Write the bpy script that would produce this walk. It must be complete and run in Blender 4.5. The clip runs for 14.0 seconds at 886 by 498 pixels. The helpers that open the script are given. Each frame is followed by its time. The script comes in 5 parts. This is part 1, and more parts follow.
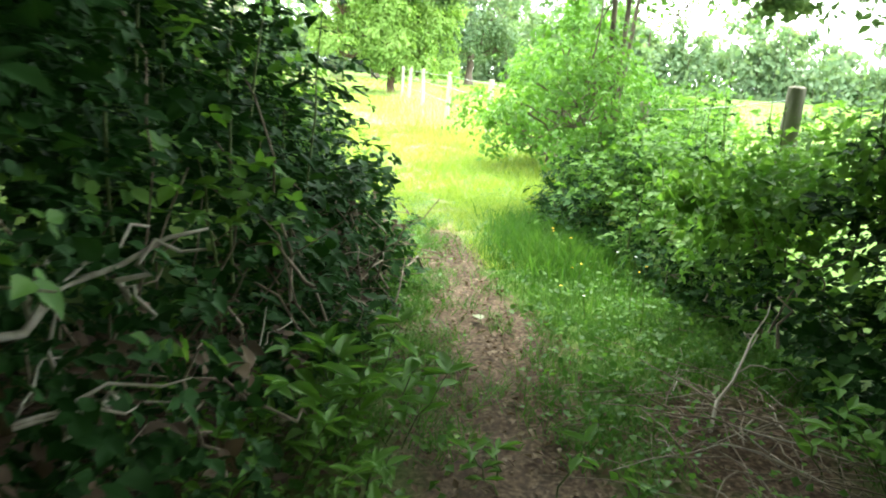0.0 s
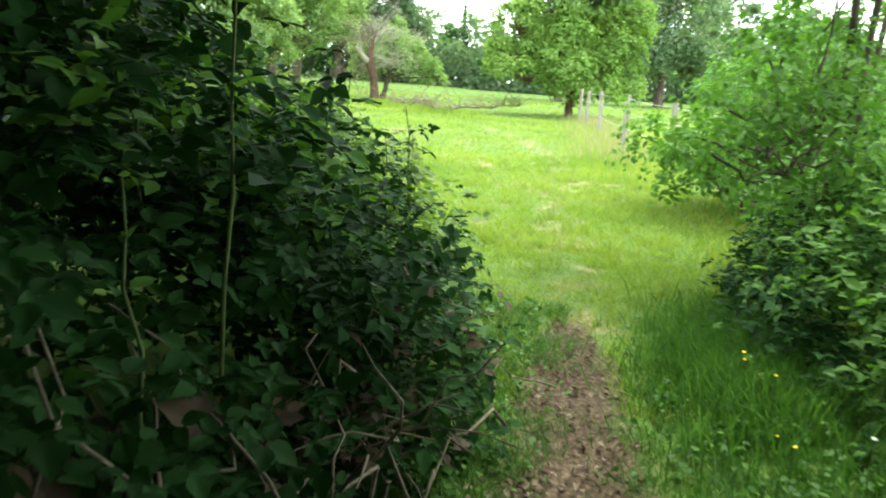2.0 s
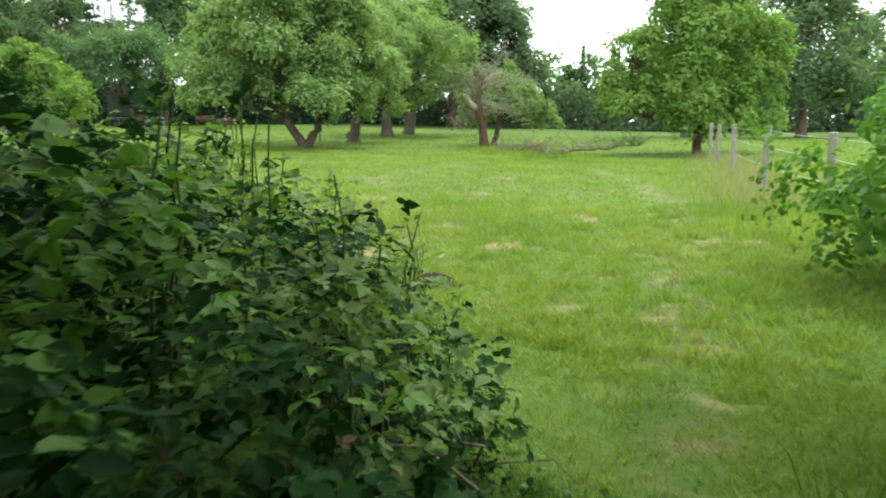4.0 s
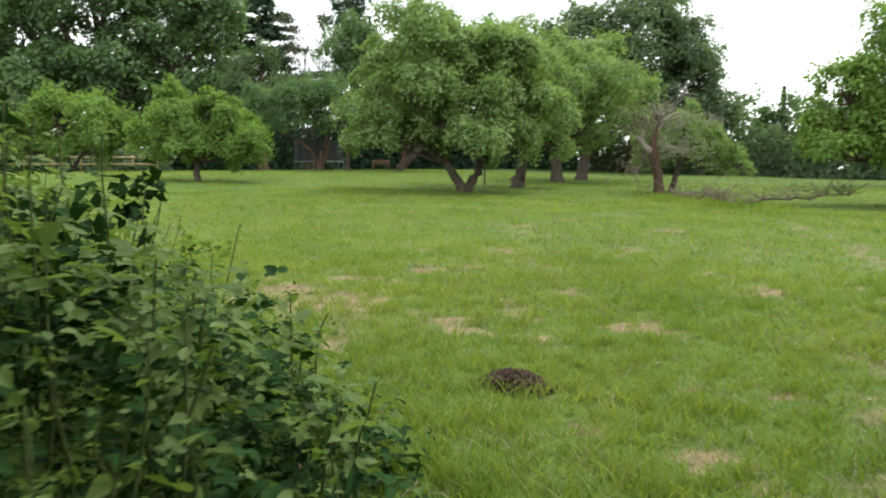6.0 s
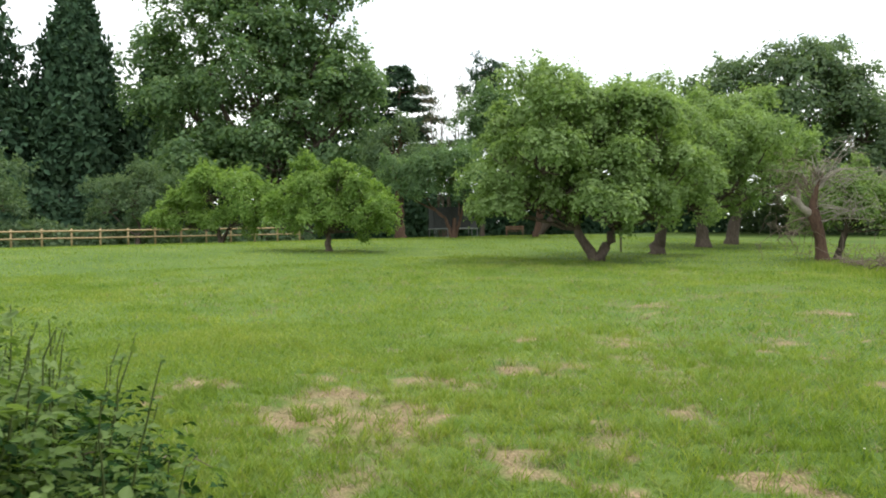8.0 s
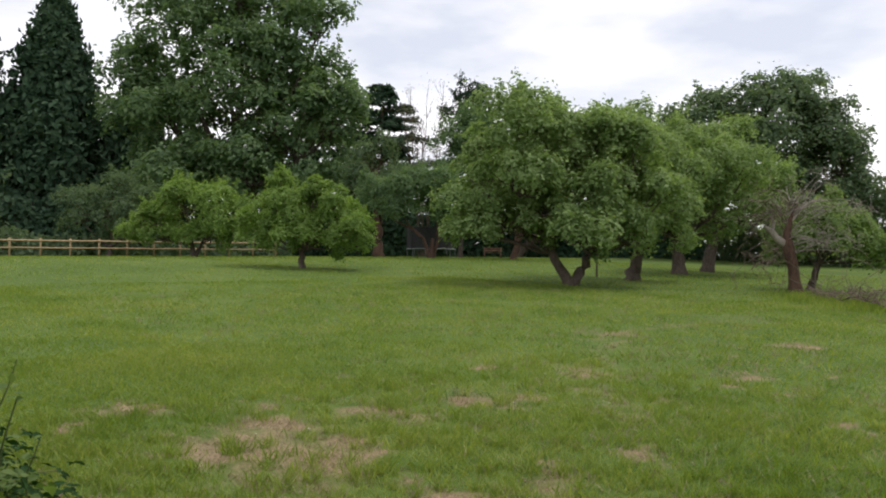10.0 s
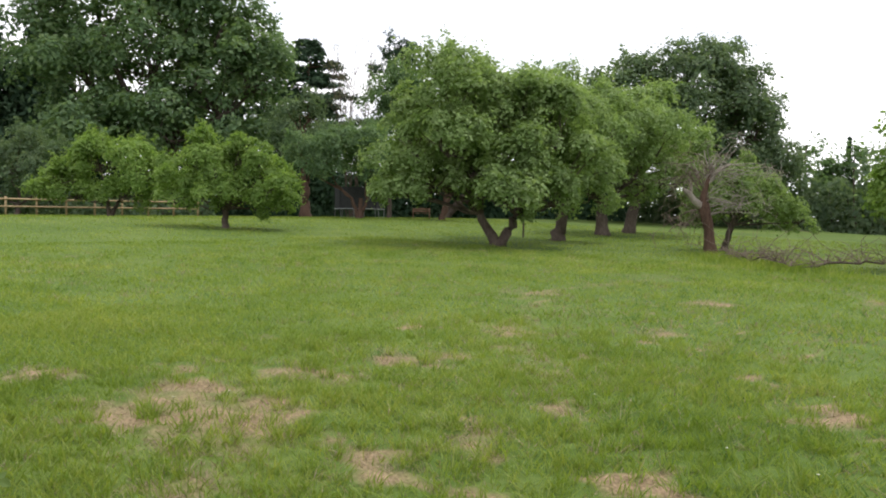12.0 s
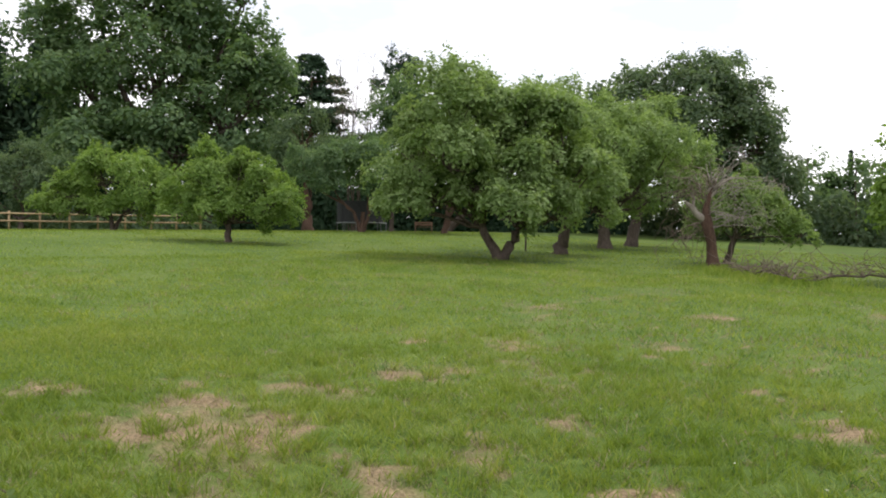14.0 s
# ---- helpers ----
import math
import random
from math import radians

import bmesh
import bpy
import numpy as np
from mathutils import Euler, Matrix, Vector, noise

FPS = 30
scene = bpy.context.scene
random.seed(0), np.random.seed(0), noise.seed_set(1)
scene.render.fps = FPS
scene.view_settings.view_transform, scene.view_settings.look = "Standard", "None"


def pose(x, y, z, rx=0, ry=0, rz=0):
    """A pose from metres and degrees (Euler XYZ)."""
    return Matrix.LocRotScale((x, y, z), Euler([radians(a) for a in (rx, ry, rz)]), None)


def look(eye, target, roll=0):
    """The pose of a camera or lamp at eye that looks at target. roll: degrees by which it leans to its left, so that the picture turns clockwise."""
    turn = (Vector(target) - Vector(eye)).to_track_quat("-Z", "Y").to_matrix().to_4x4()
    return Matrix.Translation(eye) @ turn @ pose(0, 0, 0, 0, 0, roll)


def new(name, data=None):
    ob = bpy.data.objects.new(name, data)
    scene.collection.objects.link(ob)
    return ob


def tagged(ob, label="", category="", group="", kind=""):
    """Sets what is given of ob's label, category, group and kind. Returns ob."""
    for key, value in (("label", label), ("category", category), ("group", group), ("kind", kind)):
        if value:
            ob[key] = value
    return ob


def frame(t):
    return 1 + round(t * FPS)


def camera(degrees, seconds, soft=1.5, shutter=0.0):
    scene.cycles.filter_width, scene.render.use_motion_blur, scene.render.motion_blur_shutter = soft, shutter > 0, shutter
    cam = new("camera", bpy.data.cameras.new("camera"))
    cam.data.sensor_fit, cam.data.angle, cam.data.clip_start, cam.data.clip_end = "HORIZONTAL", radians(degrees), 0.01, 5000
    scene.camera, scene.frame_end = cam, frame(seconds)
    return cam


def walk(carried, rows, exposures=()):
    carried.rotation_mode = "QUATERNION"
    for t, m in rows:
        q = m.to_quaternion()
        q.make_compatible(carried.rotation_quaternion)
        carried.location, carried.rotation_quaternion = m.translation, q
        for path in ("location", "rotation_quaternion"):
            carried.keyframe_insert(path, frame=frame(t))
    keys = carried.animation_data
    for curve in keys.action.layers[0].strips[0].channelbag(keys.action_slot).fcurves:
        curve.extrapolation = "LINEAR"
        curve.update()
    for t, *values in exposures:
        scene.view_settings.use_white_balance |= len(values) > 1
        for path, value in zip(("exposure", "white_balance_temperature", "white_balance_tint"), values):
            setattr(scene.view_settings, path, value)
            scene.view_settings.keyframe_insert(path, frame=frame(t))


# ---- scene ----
cam = camera(63.8, 14.0, soft=1.9, shutter=0.35)
PATH = [
    (0, (-0.114, 0.115, 1.51), (-0.07, 2.055, 1.026), 3.8),
    (0.5, (0.03, 0.689, 1.548), (0.07, 2.61, 0.99), 2.0),
    (1, (0.185, 1.224, 1.551), (0.147, 3.183, 1.153), 0.4),
    (1.5, (0.252, 1.717, 1.54), (0.017, 3.676, 1.209), -0.3),
    (2, (0.234, 2.264, 1.538), (-0.228, 4.156, 1.086), 2.9),
    (2.2, (0.246, 2.448, 1.519), (-0.268, 4.349, 1.17), 2.5),
    (4.3, (0.166, 4.8, 1.525), (-0.742, 6.552, 1.2), -0.45),
    (4.5, (0.156, 5.008, 1.519), (-0.834, 6.724, 1.245), 0.9),
    (5, (0.098, 5.58, 1.445), (-0.849, 7.34, 1.352), 3.2),
    (5.5, (0.026, 6.086, 1.403), (-1.033, 7.776, 1.255), 0.3),
    (6, (-0.149, 6.804, 1.443), (-1.39, 8.359, 1.237), -0.2),
    (6.5, (-0.363, 7.332, 1.477), (-1.693, 8.793, 1.169), -1.1),
    (7, (-0.462, 7.887, 1.537), (-1.994, 9.127, 1.198), -2.1),
    (7.5, (-0.57, 8.177, 1.593), (-2.083, 9.484, 1.539), 1.4),
    (8, (-0.634, 8.399, 1.653), (-2.167, 9.683, 1.629), -1.0),
    (8.2, (-0.625, 8.504, 1.681), (-2.172, 9.769, 1.638), -0.5),
    (10.3, (-0.714, 8.889, 1.688), (-2.185, 10.243, 1.736), 0.8),
    (10.5, (-0.71, 8.902, 1.686), (-2.159, 10.28, 1.736), 0.9),
    (11, (-0.703, 8.905, 1.668), (-2.122, 10.315, 1.694), 1.1),
    (11.5, (-0.704, 8.922, 1.657), (-2.118, 10.336, 1.65), 0.6),
    (12, (-0.713, 8.929, 1.677), (-2.071, 10.395, 1.6), 0.8),
    (12.5, (-0.698, 8.899, 1.702), (-2.044, 10.378, 1.682), 1.1),
    (13, (-0.72, 8.904, 1.692), (-2.06, 10.388, 1.677), 1.1),
    (13.5, (-0.713, 8.895, 1.684), (-2.06, 10.373, 1.659), 1.1),
    (14, (-0.728, 8.902, 1.687), (-2.091, 10.365, 1.648), 0.7),
]
walk(cam, [(t, look(eye, target, roll)) for t, eye, target, roll in PATH],
     [(0.0, 3.3, 6500, -6), (0.5, 2.9, 6500, -8), (1.0, 2.3, 6500, -10), (2.2, 2.2, 6500, -11), (4.5, 1.05, 6500, -6), (5.2, 0.9, 6500, -1), (6.0, 0.75, 6500, 4), (7.0, 1.2, 6500, 5),
      (7.4, 0.92, 6500, 4), (8.2, 0.68, 6500, 7), (10.3, -0.05, 6500, 16), (11.2, -0.05, 6500, 16), (11.9, 0.44, 6500, 15), (12.6, 0.34, 6500, 15), (13.4, 0.27, 6500, 17), (14.0, 0.34, 6500, 16)])

# ---- sky and sun: bright overcast ----
world = bpy.data.worlds.new("overcast_sky")
world.use_nodes = True
scene.world = world
wn, wl = world.node_tree.nodes, world.node_tree.links
sky = wn.new("ShaderNodeTexSky")
sky.sky_type, sky.sun_disc = "NISHITA", False
sky.sun_elevation, sky.sun_rotation = radians(67), radians(22)
sky_level = wn.new("ShaderNodeVectorMath")
sky_level.operation = "SCALE"
sky_level.inputs["Scale"].default_value = 0.12
wl.new(sky.outputs[0], sky_level.inputs[0])
coord, stretch = wn.new("ShaderNodeTexCoord"), wn.new("ShaderNodeMapping")
stretch.inputs["Scale"].default_value = (1.6, 1.6, 5.0)
wl.new(coord.outputs["Generated"], stretch.inputs[0])
cloud = wn.new("ShaderNodeTexNoise")
cloud.inputs["Scale"].default_value, cloud.inputs["Detail"].default_value = 1.3, 6
wl.new(stretch.outputs[0], cloud.inputs[0])
cloud_ramp = wn.new("ShaderNodeValToRGB")
cloud_ramp.color_ramp.elements[0].position, cloud_ramp.color_ramp.elements[0].color = 0.36, (0.60, 0.65, 0.71, 1)
cloud_ramp.color_ramp.elements[1].position, cloud_ramp.color_ramp.elements[1].color = 0.53, (1.0, 1.0, 1.0, 1)
wl.new(cloud.outputs[0], cloud_ramp.inputs[0])
veil = wn.new("ShaderNodeMix")
veil.data_type = "RGBA"
veil.inputs[0].default_value = 0.9
wl.new(sky_level.outputs[0], veil.inputs[6])
wl.new(cloud_ramp.outputs[0], veil.inputs[7])
wl.new(veil.outputs[2], wn["Background"].inputs[0])
wn["Background"].inputs[1].default_value = 1.3

sun = new("sun", bpy.data.lights.new("sun", "SUN"))
sun.data.energy, sun.data.angle, sun.data.color = 1.5, radians(14), (1.0, 0.96, 0.9)
sun.matrix_world = look((8, 20, 52), (0, 0, 0))


# ---- materials ----
def material(name, rough=0.8):
    m = bpy.data.materials.new(name)
    m.use_nodes = True
    b = m.node_tree.nodes["Principled BSDF"]
    b.inputs["Roughness"].default_value = rough
    b.inputs["Specular IOR Level"].default_value = 0.22
    return m, m.node_tree.nodes, m.node_tree.links, b


def ramp_node(nodes, stops):
    r = nodes.new("ShaderNodeValToRGB")
    while len(r.color_ramp.elements) < len(stops):
        r.color_ramp.elements.new(0.5)
    for e, (p, c) in zip(r.color_ramp.elements, stops):
        e.position, e.color = p, (*c, 1)
    return r


def leaf_material(name, dark, mid, light, through_light=0.50, rough=0.55, clump=0.6, gloss=0.22, tint=(1.12, 1.15, 0.62)):
    """Leaves: each its own shade, in drifts, with light shining through."""
    m, n, l, b = material(name, rough)
    b.inputs["Specular IOR Level"].default_value = gloss
    geo, tc = n.new("ShaderNodeNewGeometry"), n.new("ShaderNodeTexCoord")
    drift = n.new("ShaderNodeTexNoise")
    drift.inputs["Scale"].default_value = clump
    l.new(tc.outputs["Object"], drift.inputs[0])
    mixed = n.new("ShaderNodeMath")
    mixed.operation = "MULTIPLY_ADD"
    l.new(geo.outputs["Random Per Island"], mixed.inputs[0])
    mixed.inputs[1].default_value = 0.55
    shift = n.new("ShaderNodeMath")
    shift.operation = "MULTIPLY_ADD"
    l.new(drift.outputs[0], shift.inputs[0])
    shift.inputs[1].default_value, shift.inputs[2].default_value = 0.9, -0.2
    l.new(shift.outputs[0], mixed.inputs[2])
    r = ramp_node(n, [(0.0, dark), (0.5, mid), (1.0, light)])
    l.new(mixed.outputs[0], r.inputs[0])
    l.new(r.outputs[0], b.inputs["Base Color"])
    t, mix = n.new("ShaderNodeBsdfTranslucent"), n.new("ShaderNodeMixShader")
    warm = n.new("ShaderNodeMix")
    warm.data_type, warm.blend_type = "RGBA", "MULTIPLY"
    warm.inputs[0].default_value = 1.0
    warm.inputs[7].default_value = (*tint, 1)
    l.new(r.outputs[0], warm.inputs[6])
    l.new(warm.outputs[2], t.inputs[0])
    mix.inputs[0].default_value = through_light
    l.new(b.outputs[0], mix.inputs[1])
    l.new(t.outputs[0], mix.inputs[2])
    l.new(mix.outputs[0], n["Material Output"].inputs[0])
    return m


def rough_material(name, dark, light, scale, bump=0.5, rough=0.9, stretch_z=1.0):
    """Bark, soil and weathered wood: two scales of noise and relief."""
    m, n, l, b = material(name, rough)
    tc, mp = n.new("ShaderNodeTexCoord"), n.new("ShaderNodeMapping")
    mp.inputs["Scale"].default_value = (1, 1, stretch_z)
    l.new(tc.outputs["Object"], mp.inputs[0])
    fine, wide = n.new("ShaderNodeTexNoise"), n.new("ShaderNodeTexNoise")
    fine.inputs["Scale"].default_value, fine.inputs["Detail"].default_value = scale, 8
    wide.inputs["Scale"].default_value = scale / 7
    add = n.new("ShaderNodeMath")
    add.operation = "MULTIPLY_ADD"
    add.inputs[1].default_value = 0.6
    part_wide = n.new("ShaderNodeMath")
    part_wide.operation = "MULTIPLY"
    part_wide.inputs[1].default_value = 0.4
    l.new(mp.outputs[0], fine.inputs[0])
    l.new(mp.outputs[0], wide.inputs[0])
    l.new(wide.outputs[0], part_wide.inputs[0])
    l.new(fine.outputs[0], add.inputs[0])
    l.new(part_wide.outputs[0], add.inputs[2])
    r = ramp_node(n, [(0.3, dark), (0.7, light)])
    l.new(add.outputs[0], r.inputs[0])
    l.new(r.outputs[0], b.inputs["Base Color"])
    bp = n.new("ShaderNodeBump")
    bp.inputs["Strength"].default_value, bp.inputs["Distance"].default_value = bump, 0.02
    l.new(fine.outputs[0], bp.inputs["Height"])
    l.new(bp.outputs[0], b.inputs["Normal"])
    return m


def ground_material():
    """Turf with mown and taller drifts, straw-dry patches and bare trodden soil, by the masks dirt and dry."""
    m, n, l, b = material("turf_and_soil", 0.95)
    tc = n.new("ShaderNodeTexCoord")
    def noise_at(scale, detail=6):
        x = n.new("ShaderNodeTexNoise")
        x.inputs["Scale"].default_value, x.inputs["Detail"].default_value = scale, detail
        l.new(tc.outputs["Object"], x.inputs[0])
        return x
    wide, mid, fine = noise_at(0.22, 4), noise_at(2.2, 6), noise_at(38, 6)
    turf = ramp_node(n, [(0.28, (0.046, 0.088, 0.014)), (0.5, (0.084, 0.136, 0.024)), (0.72, (0.150, 0.186, 0.046))])
    straw = ramp_node(n, [(0.3, (0.12, 0.088, 0.046)), (0.7, (0.36, 0.265, 0.160))])
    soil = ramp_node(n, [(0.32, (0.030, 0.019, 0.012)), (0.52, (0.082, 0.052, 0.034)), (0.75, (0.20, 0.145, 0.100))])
    sums = n.new("ShaderNodeMath")
    sums.operation = "MULTIPLY_ADD"
    sums.inputs[1].default_value = 0.45
    half = n.new("ShaderNodeMath")
    half.operation = "MULTIPLY_ADD"
    half.inputs[1].default_value = 0.35
    tiny = n.new("ShaderNodeMath")
    tiny.operation = "MULTIPLY"
    tiny.inputs[1].default_value = 0.2
    l.new(fine.outputs[0], tiny.inputs[0])
    l.new(mid.outputs[0], half.inputs[0])
    l.new(tiny.outputs[0], half.inputs[2])
    l.new(wide.outputs[0], sums.inputs[0])
    l.new(half.outputs[0], sums.inputs[2])
    l.new(sums.outputs[0], turf.inputs[0])
    l.new(fine.outputs[0], straw.inputs[0])
    l.new(fine.outputs[0], soil.inputs[0])
    def blend(mask, under, over):
        a = n.new("ShaderNodeAttribute")
        a.attribute_name = mask
        wob = n.new("ShaderNodeMath")
        wob.operation = "MULTIPLY_ADD"
        l.new(mid.outputs[0], wob.inputs[0])
        wob.inputs[1].default_value = 0.9
        wob.inputs[2].default_value = -0.45
        s = n.new("ShaderNodeMath")
        s.operation = "ADD"
        l.new(a.outputs["Fac"], s.inputs[0])
        l.new(wob.outputs[0], s.inputs[1])
        edge = n.new("ShaderNodeMapRange")
        edge.inputs[1].default_value, edge.inputs[2].default_value = 0.3, 0.75
        l.new(s.outputs[0], edge.inputs[0])
        x = n.new("ShaderNodeMix")
        x.data_type = "RGBA"
        l.new(edge.outputs[0], x.inputs[0])
        l.new(under, x.inputs[6])
        l.new(over, x.inputs[7])
        return x.outputs[2]
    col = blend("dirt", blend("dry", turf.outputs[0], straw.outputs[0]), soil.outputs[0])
    l.new(col, b.inputs["Base Color"])
    bp = n.new("ShaderNodeBump")
    bp.inputs["Strength"].default_value, bp.inputs["Distance"].default_value = 0.8, 0.03
    l.new(half.outputs[0], bp.inputs["Height"])
    l.new(bp.outputs[0], b.inputs["Normal"])
    return m


M_GROUND = ground_material()
M_APPLE = leaf_material("apple_leaf", (0.120, 0.190, 0.060), (0.215, 0.315, 0.112), (0.350, 0.440, 0.215))
M_YOUNG = leaf_material("young_fruit_leaf", (0.1, 0.18, 0.04), (0.185, 0.295, 0.07), (0.31, 0.415, 0.135))
M_OAK = leaf_material("oak_leaf", (0.072, 0.122, 0.07), (0.128, 0.194, 0.104), (0.205, 0.265, 0.15))
M_DARK = leaf_material("maple_leaf", (0.074, 0.134, 0.066), (0.134, 0.22, 0.102), (0.22, 0.305, 0.145))
M_CONIFER = leaf_material("conifer_foliage", (0.026, 0.056, 0.034), (0.048, 0.090, 0.050), (0.078, 0.125, 0.068), 0.12, 0.7, 0.6, 0.08)
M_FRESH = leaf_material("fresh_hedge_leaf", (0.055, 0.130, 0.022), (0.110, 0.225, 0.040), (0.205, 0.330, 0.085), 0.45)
# same leaf twice: shade put into the dark colours, sunlight into the pale
M_BRAMBLE_SHADE = leaf_material("shaded_bramble_leaf", (0.008, 0.024, 0.006), (0.018, 0.049, 0.012), (0.038, 0.090, 0.025), 0.25, 0.6, 1.1, 0.05)
M_BRAMBLE_LIT = leaf_material("sunlit_bramble_leaf", (0.060, 0.104, 0.024), (0.125, 0.200, 0.050), (0.225, 0.305, 0.100), 0.45, 0.5, 1.4, 0.2)
M_BROWNLEAF = leaf_material("dead_leaf", (0.030, 0.020, 0.013), (0.070, 0.046, 0.030), (0.140, 0.100, 0.066), 0.1, 0.8, 4)
M_LITTER = leaf_material("fallen_leaf", (0.060, 0.038, 0.026), (0.135, 0.090, 0.062), (0.290, 0.225, 0.165), 0.1, 0.8, 4)
M_GRASS = leaf_material("grass_blade", (0.096, 0.174, 0.026), (0.198, 0.290, 0.051), (0.358, 0.394, 0.122), 0.5, 0.5, 0.5, 0.22, (1.2, 1.15, 0.55))
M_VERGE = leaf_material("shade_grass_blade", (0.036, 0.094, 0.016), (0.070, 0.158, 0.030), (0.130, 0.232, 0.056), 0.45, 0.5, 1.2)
M_STRAW = leaf_material("straw_blade", (0.195, 0.150, 0.090), (0.335, 0.270, 0.180), (0.490, 0.410, 0.300), 0.3, 0.7, 1.5, 0.22, (1.04, 1.0, 0.86))
M_BARK = rough_material("grey_brown_bark", (0.045, 0.033, 0.026), (0.16, 0.125, 0.10), 14, 0.9, 0.95, 0.3)
M_REDBARK = rough_material("reddish_bark", (0.052, 0.031, 0.023), (0.15, 0.092, 0.066), 16, 0.9, 0.95, 0.3)
M_DEADWOOD = rough_material("bleached_dead_wood", (0.15, 0.125, 0.10), (0.42, 0.37, 0.32), 22, 0.6, 0.85, 0.25)
M_TWIG = rough_material("dry_twig", (0.085, 0.062, 0.045), (0.27, 0.22, 0.17), 40, 0.4)
M_CANE = rough_material("green_brown_cane", (0.050, 0.070, 0.022), (0.12, 0.15, 0.050), 25, 0.3, 0.6)
M_SOIL = rough_material("molehill_soil", (0.026, 0.016, 0.012), (0.105, 0.066, 0.050), 55, 1.0, 1.0)
M_POST = rough_material("weathered_post", (0.16, 0.14, 0.115), (0.36, 0.32, 0.27), 24, 0.6, 0.9, 0.2)
M_RAIL = rough_material("pale_timber_rail", (0.30, 0.21, 0.11), (0.48, 0.36, 0.21), 12, 0.3, 0.8, 0.3)
M_WIRE = rough_material("galvanised_wire", (0.30, 0.30, 0.29), (0.45, 0.45, 0.44), 60, 0.1, 0.5)
M_NET = rough_material("dark_safety_net", (0.035, 0.036, 0.038), (0.060, 0.060, 0.062), 30, 0.2)
M_STEEL = rough_material("galvanised_steel", (0.20, 0.21, 0.21), (0.32, 0.33, 0.33), 40, 0.1, 0.45)
M_BENCH = rough_material("bench_timber", (0.13, 0.075, 0.045), (0.24, 0.15, 0.095), 20, 0.3, 0.8, 0.3)
M_CATKIN = leaf_material("pale_catkin", (0.13, 0.13, 0.075), (0.20, 0.195, 0.12), (0.29, 0.27, 0.18), 0.3, 0.8)
M_PALELEAF = leaf_material("bleached_leaf", (0.16, 0.19, 0.11), (0.24, 0.27, 0.17), (0.30, 0.32, 0.22), 0.2)
M_YELLOW = leaf_material("yellow_petal", (0.65, 0.42, 0.02), (0.75, 0.52, 0.03), (0.82, 0.62, 0.05), 0.3)
M_WHITE = leaf_material("white_petal", (0.70, 0.70, 0.66), (0.76, 0.76, 0.72), (0.82, 0.82, 0.80), 0.3)

# ---- lie of the land ----
rng = np.random.default_rng(7)


def land(x, y):
    """Height of the ground: level at the gap in the hedge, rising to the far fence."""
    x, y = np.asarray(x, float), np.asarray(y, float)
    u, v = np.maximum(0, -x), np.clip(y - 9, 0, 110)
    w = np.minimum(u, 41)
    h = 0.012 * w + 0.0006 * w * w + 0.009 * v + 0.004 * np.clip(u - 41, 0, 100)
    h = h - 0.16 * np.exp(-((x + 2.8) ** 2 + (y - 11.2) ** 2) / 5.0)
    return h + 0.018 * np.sin(x * 1.9 + 0.7 * y) * np.sin(y * 1.3 - 0.4 * x)


def ground_z(x, y):
    return float(land(x, y))


def along(points, x, y):
    """Distance of places from a line through points."""
    best = np.full(np.shape(x), 1e9)
    for (ax, ay), (bx, by) in zip(points, points[1:]):
        dx, dy = bx - ax, by - ay
        k = np.clip(((x - ax) * dx + (y - ay) * dy) / (dx * dx + dy * dy), 0, 1)
        best = np.minimum(best, np.hypot(x - ax - k * dx, y - ay - k * dy))
    return best


DRY = [(float(a), float(b), float(c)) for a, b, c in zip(rng.uniform(-9, 0, 110), rng.uniform(10, 22, 110), rng.uniform(0.05, 0.2, 110))]
DRY += [(-5.9, 11.75, 0.75), (-6.6, 11.4, 0.5), (-6.8, 12.0, 0.45), (-6.5, 13.2, 0.45), (-6.0, 12.45, 0.25), (-6.2, 15.0, 0.32),
       (-4.2, 12.2, 0.36), (-3.8, 12.25, 0.24), (-4.05, 13.95, 0.3), (-9.1, 20.5, 0.6), (-6.0, 22.1, 0.5), (-9.1, 25.8, 0.9),
       (-8.1, 11.2, 0.4), (-4.8, 12.1, 0.22), (-6.3, 14.4, 0.42), (-7.7, 16.0, 0.4), (-6.5, 16.7, 0.5), (-5.1, 18.3, 0.4),
       (-5.4, 12.1, 0.32), (-4.1, 13.0, 0.34), (-2.85, 13.2, 0.28), (-2.4, 15.5, 0.36), (-4.6, 11.0, 0.32)]
TRACK = [(0.25, -3), (0.25, 3.2), (0.25, 4.4), (0.06, 6.1), (0.0, 6.9)]
TROD = [(0.0, 6.9), (-0.2, 9), (-0.6, 12), (-0.9, 15.5), (-1.1, 17.0), (-2.3, 21.5), (-5.0, 27)]
DIVERT = [(-4.4, 14.6), (-6.0, 16.0), (-7.4, 18.0), (-9.0, 20.5), (-9.2, 26)]


def dirt_at(x, y):
    wide = np.interp(y, [-3, 2.5, 4.2, 5.2, 6.3, 7.0], [0.62, 0.50, 0.38, 0.22, 0.20, 0.05])
    path = np.clip(1.25 - along(TRACK, x, y) / (wide + 0.05) * 0.75, 0, 1)
    litter = np.clip(1.2 - np.hypot((x - 1.35) / 0.75, (y - 2.9) / 0.95), 0, 1)
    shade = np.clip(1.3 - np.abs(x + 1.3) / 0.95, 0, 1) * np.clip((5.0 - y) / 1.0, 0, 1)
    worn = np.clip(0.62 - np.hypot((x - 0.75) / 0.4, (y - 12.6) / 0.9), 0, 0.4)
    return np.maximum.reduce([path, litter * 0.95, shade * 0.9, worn])


